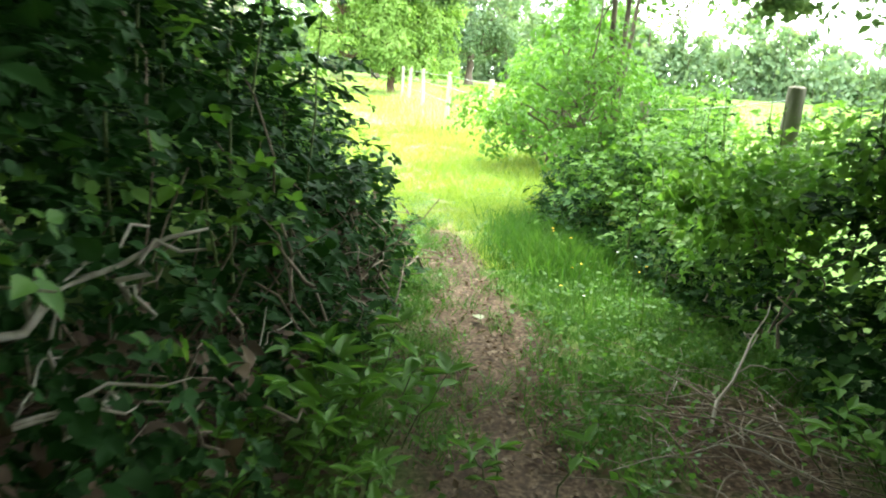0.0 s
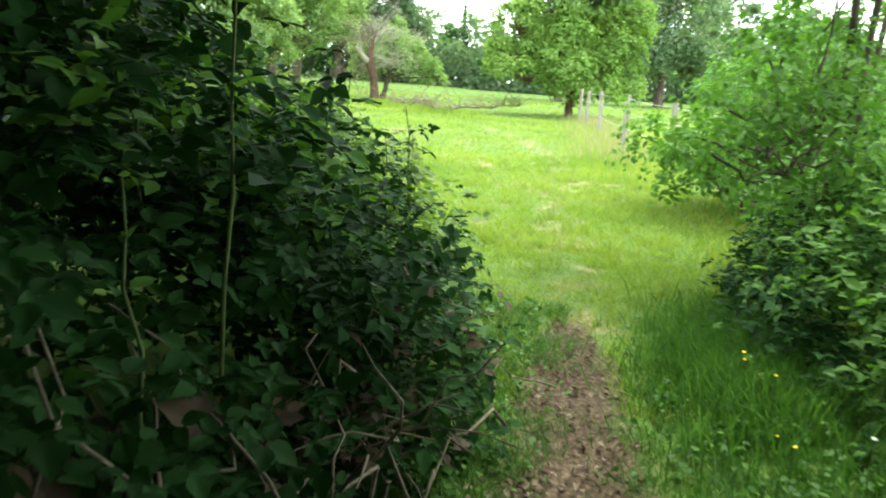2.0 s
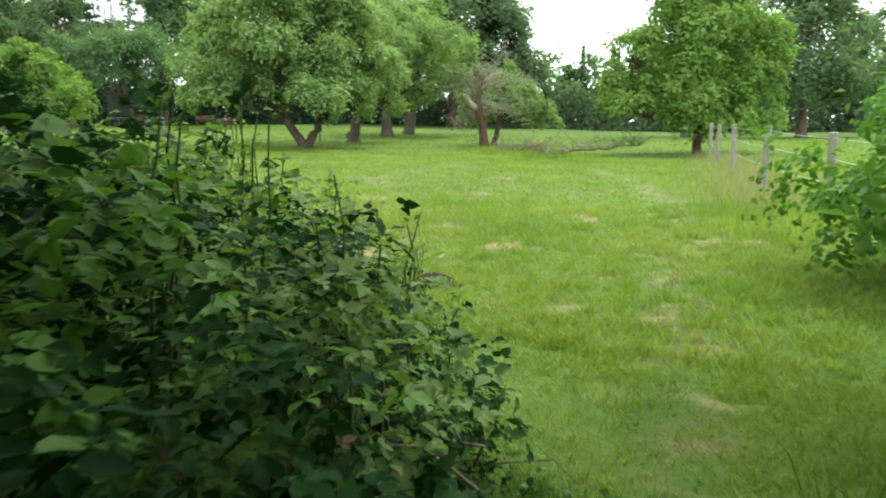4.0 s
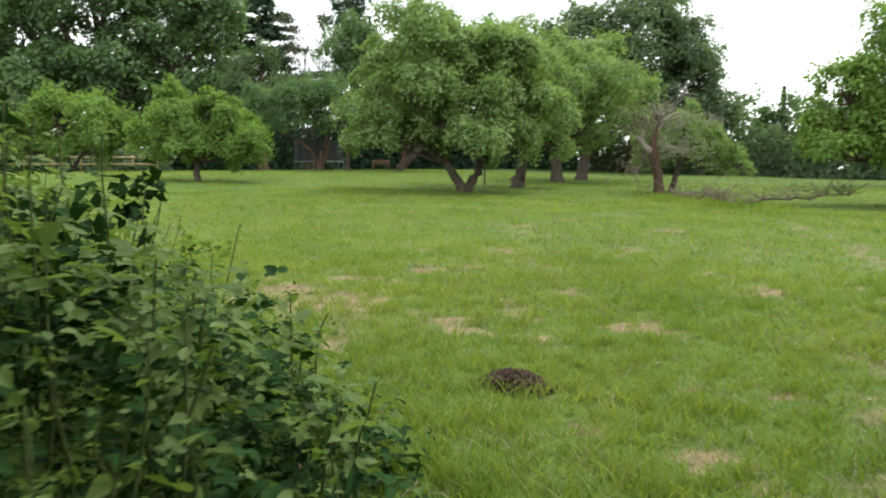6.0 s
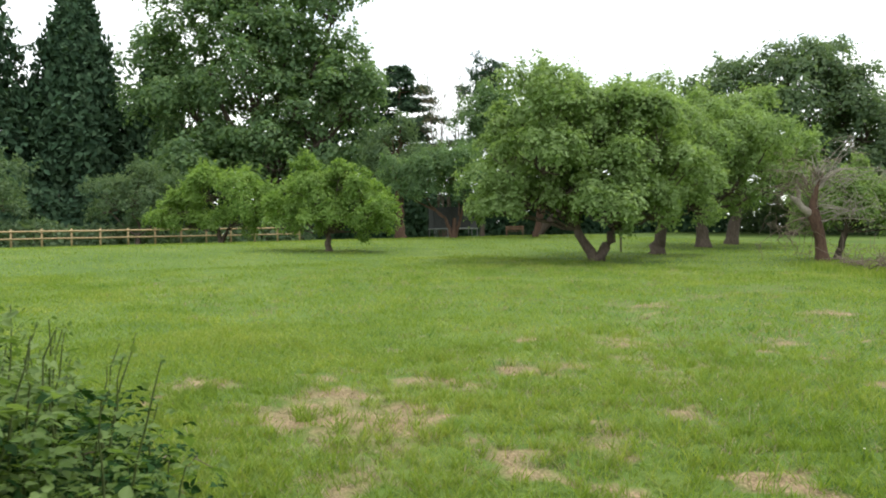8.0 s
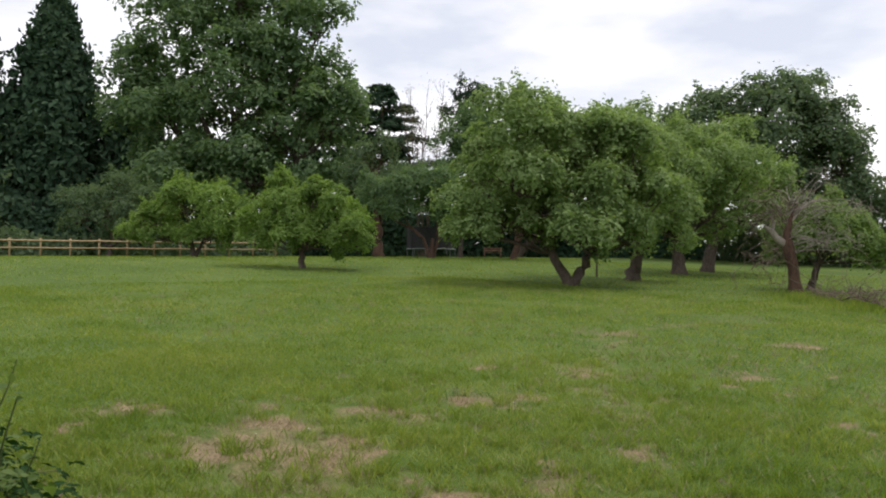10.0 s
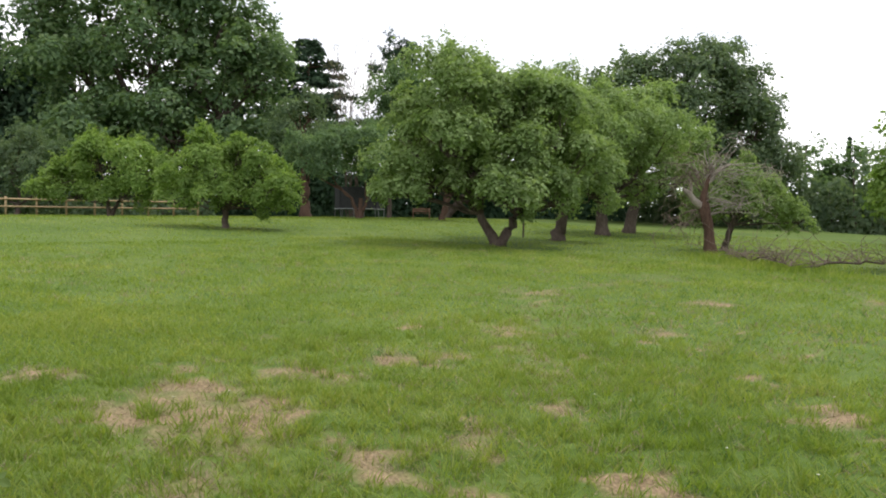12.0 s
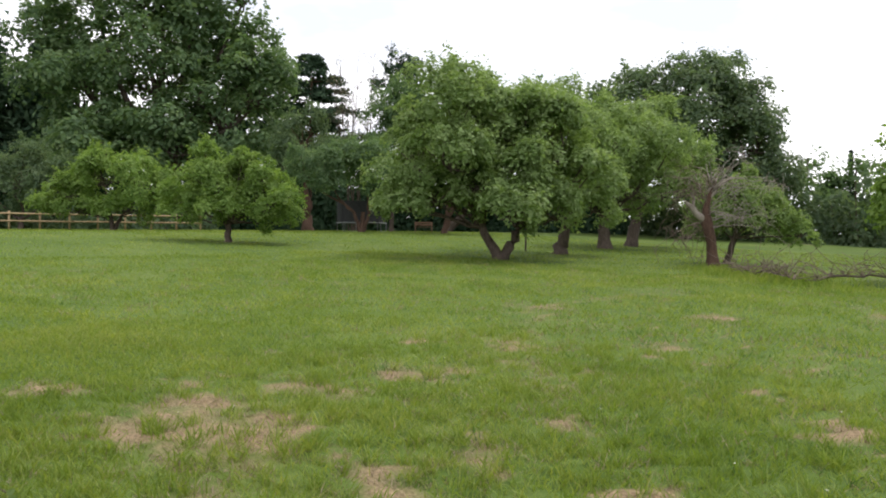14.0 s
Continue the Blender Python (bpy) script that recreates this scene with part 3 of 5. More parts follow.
def dead_tree(x, y):
    """A half-dead apple tree: a short trunk, one bleached stub and a thicket of bare twigs."""
    root = thing("dead_apple_tree", x, y, ground_z(x, y) - 0.03, "dying apple tree with peeling bark and bare twigs", "tree", "orchard apple trees")
    def at(a, b, z):
        return SIDE * a + AWAY * b + np.array([0, 0, z])
    part("trunk", [tube([at(0, 0, 0), at(-0.05, 0, 0.5), at(-0.1, 0, 1.1), at(-0.3, 0, 1.8), at(-0.35, 0, 2.4), at(-0.2, 0, 3.0), at(0.05, 0, 3.5)],
                        [0.30, 0.23, 0.21, 0.25, 0.13, 0.07, 0.03], 12, 0.09)], M_REDBARK, root, smooth=True)
    part("snapped_limb", [tube([at(-0.3, 0, 1.9), at(-0.75, -0.05, 2.2), at(-0.95, -0.05, 2.5), at(-1.2, -0.1, 2.65)], [0.16, 0.13, 0.12, 0.06], 8, 0.1),
                          tube([at(-0.9, -0.05, 2.4), at(-0.85, -0.05, 2.8), at(-0.95, -0.05, 3.05)], [0.07, 0.05, 0.015], 7, 0.1)], M_DEADWOOD, root, "bleached bare wood", smooth=True)
    part("snapped_limb", [tube([at(-0.25, 0, 2.8), at(0.25, 0, 3.4), at(0.7, 0, 3.65), at(1.3, 0, 3.6)], [0.06, 0.055, 0.04, 0.012], 7, 0.1)], M_DEADWOOD, root, "bleached bare wood", smooth=True)
    for a, z, up, reach in ((-1.3, 2.9, 0.7, 1.6), (1.5, 3.4, 0.6, 1.7), (0.2, 4.2, 0.5, 1.3), (-0.9, 3.6, 0.6, 1.4), (1.0, 2.0, 0.2, 1.3), (-1.0, 1.4, 0.3, 1.0)):
        bits = []
        for _ in range(13):
            s = at(-0.25 + rng.normal(0, 0.1), 0, z * 0.6 + rng.uniform(0.3, 1.2))
            e = at(a + rng.normal(0, 0.55), rng.normal(0, 0.7), z + rng.normal(0, 0.4))
            bits.append(tube(bent(s, e, 5, up * rng.uniform(0.2, 0.8), 0.07), np.linspace(0.019, 0.007, 5), 4))
            for _ in range(4):
                k = e + rng.normal(0, 0.12, 3)
                bits.append(tube(bent(k, k + rng.normal(0, 0.32, 3) + np.array([0, 0, -0.22]), 4, 0.06, 0.04), np.linspace(0.013, 0.006, 4), 3))
        part("twig_spray", bits, M_DEADWOOD if a > 0 else M_TWIG, root, kind="stuff")
    return root


dead_tree(-12.2, 37.1)


def fallen_branch(x, y, ends, label):
    """A fallen limb with its side twigs, lying in the grass."""
    root = thing("fallen_branch", x, y, ground_z(x, y), label, "branch", "fallen branches by the dying tree")
    spine = bent((0, 0, 0.12), ends, 11, 0.10, 0.07)
    spine[:, 2] = np.maximum(spine[:, 2], 0.05)
    part("limb", [tube(spine, np.linspace(0.046, 0.018, 11), 7, 0.12)], M_BARK, root, smooth=True)
    bits = []
    for _ in range(95):
        s = spine[rng.integers(1, 11)]
        e = s + np.array([rng.normal(0, 0.6), rng.normal(0, 0.6), abs(rng.normal(0.2, 0.35))])
        bits.append(tube(bent(s, e, 5, 0.1, 0.06), np.linspace(0.013, 0.005, 5), 4))
    part("twig_spray", bits, M_TWIG, root, kind="stuff")


fallen_branch(-10.9, 35.0, (3.4, -3.6, 0.0), "bare dead limb lying in long grass")
fallen_branch(-7.3, 31.9, (2.6, 4.0, 0.35), "bare dead branch with arching twigs on the grass")

# ---- the far edge of the orchard ----
tree("broad_maple", -70.5, 42.0, "very large dark green maple behind the timber fence",
     [(0, 0, 15, 8.0, 8.0), (-6.5, 0, 12.5, 6.0, 6.5), (6.0, 0, 11.5, 6.5, 6.0), (9.5, 0, 13.5, 3.6, 4.0), (-2, 0, 23, 5.0, 5.0), (-9.5, 0, 17, 3.6, 3.0), (0, -2, 7.5, 8.0, 3.6), (3.0, 0, 20, 4.5, 4.0), (-7, -1, 6.0, 4.0, 3.0), (8, -1, 6.5, 4.0, 3.0), (-11, 0, 20, 3.2, 3.0), (9.0, 0, 17, 4.0, 4.0), (0, 0, 27, 5.0, 4.0), (-8, 0, 8, 5, 4), (8.0, 0, 23.5, 3.6, 4.2), (-7, 0, 24, 4.0, 4.0)],
     0.54, 62000, M_DARK, stems=(((0, 0), 0.6),), fork=4.5, cover=1.15, spray=1.7)
conifer("tall_cypress", -90, 29, "tall dense dark cypress with a pointed top", 30, 8.5, 0.95, 25000)
conifer("tall_cypress", -92, 20, "tall dense dark cypress", 31, 8.5, 1.1, 7000)
conifer("tall_cypress", -88, 37, "dark cypress standing behind the maple", 21, 7.0, 1.0, 8000)
conifer("cedar", -70.4, 60.4, "dark cedar with level layered boughs", 21.5, 6.6, 0.55, 17000, "tier", 0.22, bark=M_REDBARK)
conifer("cedar", -79, 56, "dark cedar partly hidden behind the maple", 20, 6.5, 0.65, 9000, "tier", 0.2)
tree("redwood", -69.6, 74.8, "dark evergreen with a ragged rounded top above the orchard",
     [(0, 0, 21.8, 2.2, 1.9), (0.3, 0, 19.6, 2.4, 2.8), (-0.4, 0, 18, 3.0, 3.6), (0, 0, 14, 3.5, 4.0)],
     0.36, 8000, M_CONIFER, stems=(((0, 0), 0.5),), fork=12)


def bare_birch(x, y):
    """A thin half-bare birch: upright stems with fine rising twigs and a few catkins."""
    root = thing("birch", x, y, ground_z(x, y) - 0.05, "thin sparse birch with bare upright twigs", "tree")
    P = []
    for i in range(7):
        a = SIDE * rng.normal(0.0, 0.25)
        top = SIDE * rng.uniform(-2.2, 2.0) + AWAY * rng.normal(0, 0.6) + np.array([0, 0, rng.uniform(12.5, 17.5)])
        line = bent(a, top, 9, 0.0, 0.12)
        stem = part("stem", [tube(line, np.linspace(0.075, 0.02, 9), 6)], M_BARK, root, smooth=True)
        bits = []
        for _ in range(34):
            k = rng.integers(3, 9)
            e = line[k] + SIDE * rng.normal(0, 0.55) + AWAY * rng.normal(0, 0.5) + np.array([0, 0, rng.uniform(0.5, 1.9)])
            bits.append(tube(bent(line[k], e, 5, -0.1, 0.04), np.linspace(0.02, 0.01, 5), 4))
            P.append(e + rng.normal(0, 0.28, (12, 3)))
        part("twig_spray", bits, M_BARK, stem, kind="stuff")
    P = np.concatenate(P)
    part("catkin_spray", [leaves(P, unit(rng.standard_normal(P.shape)), 0.16, "kite", 0.4, 0.1, np.array([0, 0, -1.2]))], M_CATKIN, root, "pale hanging catkins", "stuff")


bare_birch(-56.2, 55.4)
tree("poplar", -49.3, 54.0, "tall narrow light green tree behind the apple trees",
     [(0, 0, 9.8, 2.4, 3.8), (1.6, 0, 10.6, 2.3, 3.2), (-0.6, 0, 6.4, 2.4, 3.2), (2.2, 0, 7.2, 2.6, 3.4)], 0.25, 22000, M_DARK, fork=3, flat=1.1)
tree("lime_tree", -52.0, 64.0, "rounded green tree filling in behind the orchard",
     [(4, 0, 10.5, 5.5, 4.5), (9.5, 0, 9.5, 5.5, 4.5), (0, 0, 8.0, 4.5, 4.0)], 0.5, 10000, M_DARK, fork=3, stems=(((3, 0), 0.4),))
tree("pine", -55.0, 48.7, "dark tree with a stout reddish trunk",
     [(-0.5, 0, 8.0, 2.6, 3.2), (1.0, 0, 6.0, 2.6, 2.2), (-1.8, 0, 5.6, 2.2, 2.0)], 0.26, 9000, M_OAK, bark=M_REDBARK, stems=(((0, 0), 0.42),), fork=2.8)
tree("oak", -31.6, 78.5, "large dark oak with an open ragged crown",
     [(0, 0, 12.0, 6.0, 5.0), (-5.4, 0, 12.5, 3.8, 3.6), (2.4, 0, 15.4, 3.2, 3.0), (6.2, 0, 9.6, 3.8, 3.8), (-0.6, 0, 14.0, 3.4, 3.0), (8.2, 0, 7.6, 2.6, 2.6), (-4.0, 0, 7.5, 5.0, 3.6), (3.5, 0, 6.0, 5.0, 3.0), (-7.6, 0, 10.5, 3.0, 3.0), (3.5, 0, 12.5, 4.0, 4.0), (-2.5, 0, 10.0, 5.0, 4.0), (-6, 0, 5, 4, 3), (5.0, -0.5, 5.0, 4.0, 3.0), (8.0, 0, 4.5, 3.0, 2.6), (0, -0.5, 5.0, 5.0, 3.0), (-4.4, 0, 14.6, 2.9, 2.6), (-7.4, 0, 13.2, 2.7, 2.5), (5.2, 0, 12.2, 2.7, 2.6)],
     0.42, 56000, M_OAK, stems=(((0, 0), 0.5),), fork=4.0, cover=1.25, spray=1.5)
tree("shrub", -62.5, 27.0, "dark rounded shrub behind the timber fence",
     [(0, 0, 4.0, 3.0, 2.8), (-2.4, 0, 3.4, 2.4, 2.4), (2.2, 0, 2.8, 2.2, 2.2)], 0.22, 11000, M_OAK, fork=0.8, category="shrub", group="shrubs behind the fence")
tree("shrub", -66.0, 17.0, "dark rounded shrub under tall cypresses",
     [(0, 0, 4.0, 3.4, 3.0), (-2.4, 0, 3.0, 2.4, 2.4)], 0.3, 6000, M_OAK, fork=0.8, category="shrub", group="shrubs behind the fence")


def evergreen_hedge(x, y, length, turn, height, deep, label, count, leaf=0.3, mat=M_CONIFER):
    """A clipped dark boundary hedge: a dense mass of foliage on short stems."""
    root = thing("evergreen_hedge", x, y, ground_z(x, y) - 0.3, label, "hedge", "boundary hedges")
    root.rotation_euler[2] = turn
    a = rng.uniform(-length / 2, length / 2, count)
    h = height * (0.82 + 0.13 * np.sin(a * 0.7 + x) + 0.09 * np.sin(a * 1.9))
    z = h * rng.random(count) ** 1.5
    b = rng.uniform(-1, 1, count) * deep * (0.55 + 0.45 * np.sqrt(1 - (z / (height * 1.1)) ** 2))
    N = unit(np.stack([rng.normal(0, 0.5, count), np.sign(b) * 0.7 + rng.normal(0, 0.5, count), 0.4 + rng.normal(0, 0.4, count)], -1))
    ct, sn = math.cos(turn), math.sin(turn)
    fall = land(x + a * ct - b * sn, y + a * sn + b * ct) - ground_z(x, y)
    part("foliage", [leaves(np.stack([a, b, z * 1.04 + fall], -1), N, leaf, "kite", 0.6)], mat, root, kind="stuff")
    part("stems", [tube(bent((s, 0, ground_z(x + s * ct, y + s * sn) - ground_z(x, y)), (s + rng.normal(0, 0.3), 0, height * 0.75), 5, 0, 0.05), np.linspace(0.09, 0.03, 5), 5)
                   for s in np.arange(-length / 2, length / 2, 1.4)], M_BARK, root, kind="stuff")


evergreen_hedge(-58, 66, 46, 0.62, 6.5, 1.8, "tall dark evergreen hedge closing the orchard", 19000, 0.72)
evergreen_hedge(-30, 84, 30, 0.30, 5.5, 1.8, "dark hedge below the oak", 12000, 0.55, M_OAK)
evergreen_hedge(-80, 30, 66, 1.15, 7.5, 1.8, "dark hedge under the cypresses", 20000, 0.7)


evergreen_hedge(-65, 23, 40, 1.35, 2.6, 1.6, "dark overgrown bushes behind the timber fence", 7000, 0.5, M_OAK)


def far_wood(x, y, length, turn, height, label, count, leaf=0.55, mat=M_OAK):
    """A distant belt of trees: many crowns run together over thin trunks."""
    root = thing("woodland_belt", x, y, ground_z(x, y) - 0.3, label, "woodland", "distant woods", "stuff")
    root.rotation_euler[2] = turn
    P, N, wood = [], [], []
    k = max(5, int(length / 2.5))
    for i in range(k):
        s = -length / 2 + (i + rng.uniform(0.2, 0.8)) * length / k
        h, w, d = height * rng.uniform(0.7, 1.15), rng.uniform(2.4, 3.8), rng.normal(0, 2.5)
        wood.append(tube(bent((s, d, 0), (s, d, h * 0.8), 4), np.linspace(0.2, 0.06, 4), 5))
        for _ in range(14):
            c = np.array([s, d, h * 0.48]) + unit(rng.standard_normal(3)) * rng.uniform(0.5, 1.0) * np.array([w * 0.9, w * 0.7, h * 0.44])
            n = count // k // 14
            q = unit(rng.standard_normal((n, 3)))
            P.append(c + q * np.abs(rng.normal(0, 0.62, (n, 1))) * np.array([w * 0.6, w * 0.6, h * 0.17]))
            N.append(unit(q + np.array([0, 0, 0.5]) + 0.6 * rng.standard_normal((n, 3))))
    P = np.concatenate(P)
    P[:, 2] = np.maximum(P[:, 2], 0.25)
    part("trunks", wood, M_BARK, root, kind="stuff")
    part("foliage", [leaves(P, np.concatenate(N), leaf, "kite", 0.6)], mat, root, kind="stuff")


evergreen_hedge(40, 76, 66, -0.25, 5.5, 1.8, "distant overgrown hedgerow across the next field", 9000, 0.75, M_OAK)
evergreen_hedge(2, 86, 40, 0.05, 7.5, 2.0, "dark overgrown hedge beyond the post fence", 9000, 0.7, M_OAK)
tree("oak", 2.6, 64.5, "dark green oak standing behind the post fence",
     [(0, 0, 8.2, 3.2, 3.2), (2.4, 0, 6.4, 2.8, 2.8), (-2.6, 0, 6.4, 2.6, 2.6), (0, 0, 4.0, 3.6, 2.4), (2.8, 0, 3.4, 2.4, 2.0), (-2.4, 0, 3.2, 2.4, 2.0)],
     0.33, 16000, M_OAK, stems=(((0, 0), 0.3),), fork=2.4)
tree("oak", -5.6, 64.5, "tall dark oak rising behind the bushy tree",
     [(0, 0, 11.6, 1.9, 2.0), (0.6, 0, 8.6, 3.0, 2.8), (-1.6, 0, 6.0, 2.6, 2.4), (1.2, 0, 4.6, 3.0, 2.6)],
     0.33, 11000, M_OAK, stems=(((0, 0), 0.3),), fork=2.6)
# these two belts stand out of view, added to cut the sky light
far_wood(0, -12, 30, 0.0, 8, "unseen dense trees added to block light behind the path", 9000, 0.4)
far_wood(-11.0, -2.5, 12, 1.5, 6.5, "unseen dense trees added to block light behind the hedge", 6000, 0.4)
far_wood(-20, 98, 32, 0.25, 11.5, "dark green trees beyond the open end of the orchard", 16000, 0.6, M_DARK)
far_wood(8, 92, 36, 0.05, 15, "tall dark tree belt behind the post fence", 15000, 0.7)
far_wood(38, 80, 62, -0.25, 9, "distant hedgerow trees across the next field", 17000, 0.8)
conifer("spruce", -21.5, 97, "small pointed spruce top rising from the trees", 10.3, 0.9, 0.3, 1200)


# ---- fences ----
def timber_fence(x0, y0, x1, y1):
    """A pale post-and-rail fence with two rails."""
    L = math.hypot(x1 - x0, y1 - y0)
    root = thing("timber_fence", x0, y0, ground_z(x0, y0), "pale timber post-and-rail fence", "fence")
    n = int(L / 1.8)
    turn = math.atan2(y1 - y0, x1 - x0)
    def spot(k):
        x, y = x0 + (x1 - x0) * k / n, y0 + (y1 - y0) * k / n
        return x - x0, y - y0, ground_z(x, y) - ground_z(x0, y0)
    for k in range(n + 1):
        px, py, pz = spot(k)
        part("post", [box(px, py, pz + 0.6, 0.13, 0.11, 1.34, turn)], M_RAIL, root)
    for k in range(n):
        a, b = np.array(spot(k)), np.array(spot(k + 1))
        side = np.array([math.sin(turn), -math.cos(turn), 0]) * 0.085
        for z in (0.60, 1.10):
            u = np.array([0, 0, z])
            part("rail", [tube([a + u + side, (a + b) / 2 + u + side, b + u + side], [0.062, 0.062, 0.062], 4)], M_RAIL, root)


timber_fence(-58.0, 8.0, -52.2, 36.5)


def wire_fence(spots):
    root = thing("wire_fence", spots[0][0], spots[0][1], ground_z(*spots[0][:2]), "weathered round fence posts strung with plain wire", "fence")
    o = np.array(root.location)
    tops = []
    for x, y, h, lean in spots:
        g = ground_z(x, y)
        a = np.array([x, y, g - 0.05]) - o
        b = np.array([x + lean, y + 0.02, g + h]) - o
        line = bent(a, b, 5, 0, 0.004)
        part("post", [tube(line, [0.075, 0.072, 0.070, 0.068, 0.064], 10, 0.03), tube([b - (0, 0, 0.001), b + (0, 0, 0.012), b + (0, 0, 0.016)], [0.064, 0.05, 0.004], 10)], M_POST, root, smooth=True)
        tops.append((a, b))
    for (a, b), (c, d) in zip(tops, tops[1:]):
        for k in (0.45, 0.72, 0.95):
            part("wire", [tube(bent(a + (b - a) * k, c + (d - c) * k, 7, -0.03), np.full(7, 0.005), 4)], M_WIRE, root)


wire_fence([(2.41, 5.26, 1.56, 0.03), (2.3, 8.4, 1.30, -0.02), (1.95, 12.4, 1.30, 0.02), (1.1, 16.6, 1.30, 0.01), (0.19, 20.4, 1.36, 0.04),
            (-0.60, 26.3, 1.36, -0.03), (-1.25, 29.8, 1.34, 0.05), (-1.7, 33.5, 1.34, 0.0)])


# ---- garden things in the shade ----
def trampoline(x, y):
    root = thing("trampoline", x, y, ground_z(x, y), "garden trampoline with a dark safety net", "trampoline")
    R, H = 2.1, 0.75
    th = np.linspace(0, 2 * np.pi, 33)
    ring = np.stack([R * np.cos(th), R * np.sin(th), np.full(33, H)], -1)
    part("frame", [tube(ring, np.full(33, 0.045), 6)], M_STEEL, root, smooth=True)
    part("mat", [tube([(0, 0, H - 0.02), (0, 0, H), (0, 0, H + 0.001)], [R - 0.12, R - 0.12, 0.01], 28)], M_NET, root)
    for k in range(4):
        a = k * np.pi / 2 + 0.4
        p, q = np.array([R * math.cos(a - 0.25), R * math.sin(a - 0.25), H]), np.array([R * math.cos(a + 0.25), R * math.sin(a + 0.25), H])
        part("leg", [tube([p, p * (1, 1, 0) + (0, 0, 0.03), q * (1, 1, 0) + (0, 0, 0.03), q], np.full(4, 0.03), 6)], M_STEEL, root)
    for k in range(8):
        a = k * np.pi / 4
        c = np.array([(R + 0.03) * math.cos(a), (R + 0.03) * math.sin(a), 0])
        part("pole", [tube(bent(c + (0, 0, 0.3), c + (0, 0, 2.65), 4), np.full(4, 0.028), 6)], M_NET, root)
    wall_line = np.stack([(R - 0.05) * np.cos(th), (R - 0.05) * np.sin(th)], -1)
    v = np.concatenate([np.c_[wall_line, np.full(33, H)], np.c_[wall_line, np.full(33, 2.55)], np.c_[wall_line * 0.99, np.full(33, H)], np.c_[wall_line * 0.99, np.full(33, 2.55)]])
    f = [(i, i + 1, i + 34, i + 33) for i in range(32)] + [(i + 66, i + 99, i + 100, i + 67) for i in range(32)]
    part("safety_net", [(v, np.array(f))], M_NET, root)


def garden_bench(x, y, turn):
    root = thing("garden_bench", x, y, ground_z(x, y), "brown wooden garden bench under apple trees", "bench")
    root.rotation_euler[2] = turn
    for dy in (-0.16, 0.0, 0.16):
        part("seat_slat", [box(0, dy, 0.44, 1.5, 0.13, 0.035)], M_BENCH, root)
    for dz in (0.62, 0.80):
        part("back_slat", [box(0, 0.25, dz, 1.5, 0.03, 0.13)], M_BENCH, root)
    for sx in (-0.66, 0.66):
        part("leg", [box(sx, -0.16, 0.21, 0.07, 0.07, 0.42)], M_BENCH, root)
        part("leg", [box(sx, 0.21, 0.44, 0.07, 0.07, 0.88)], M_BENCH, root)


trampoline(-47.0, 48.4)
garden_bench(-41.4, 50.2, 0.75)
stake = thing("tree_stake", -23.4, 39.7, ground_z(-23.4, 39.7), "thin upright wooden stake in the grass", "stake")
part("stake", [tube(bent((0, 0, -0.05), (0.02, 0, 1.3), 4), np.full(4, 0.05), 7)], M_BARK, stake)


# ---- the molehill ----
def molehill(x, y):
    root = thing("molehill", x, y, ground_z(x, y), "fresh heap of dark crumbly brown soil on grass", "molehill")
    n, m = 40, 16
    v = [(0, 0, 0.125)]
    for j in range(1, m + 1):
        k = j / m
        for i in range(n):
            a = 2 * np.pi * i / n
            r = 0.275 * k * (1 + 0.10 * math.sin(2 * a + 1) + 0.07 * math.sin(5 * a) + 0.03 * rng.standard_normal())
            v.append((r * math.cos(a) * 1.08, r * math.sin(a) * 0.95, 0.105 * (1 - k ** 1.7) - 0.03 * k ** 6 + 0.013 * rng.standard_normal()))
    tri = [(0, 1 + i, 1 + (i + 1) % n, 1 + (i + 1) % n) for i in range(n)]
    tri = [t[:3] for t in tri]
    for j in range(m - 1):
        for i in range(n):
            a, b = 1 + j * n + i, 1 + j * n + (i + 1) % n
            tri += [(a, a + n, b + n), (a, b + n, b)]
    part("mound", [(np.array(v), np.array(tri))], M_SOIL, root)
    crumbs = []
    for _ in range(420):
        a, k = rng.uniform(0, 2 * np.pi), rng.random() ** 0.6 * 1.12
        c = np.array([0.30 * k * math.cos(a), 0.27 * k * math.sin(a), max(0.0, 0.105 * (1 - min(1, k) ** 1.7)) + 0.006])
        r = rng.uniform(0.007, 0.030) * (1.15 - 0.45 * min(1, k))
        s = unit(rng.standard_normal((6, 3))) * 0.25 + np.array([[1, 0, 0], [-1, 0, 0], [0, 1, 0], [0, -1, 0], [0, 0, 1], [0, 0, -1]])
        crumbs.append((c + s * r, np.array([[0, 2, 4], [2, 1, 4], [1, 3, 4], [3, 0, 4], [2, 0, 5], [1, 2, 5], [3, 1, 5], [0, 3, 5]])))
    part("loose_soil", crumbs, M_SOIL, root, kind="stuff")


molehill(-2.92, 11.10)


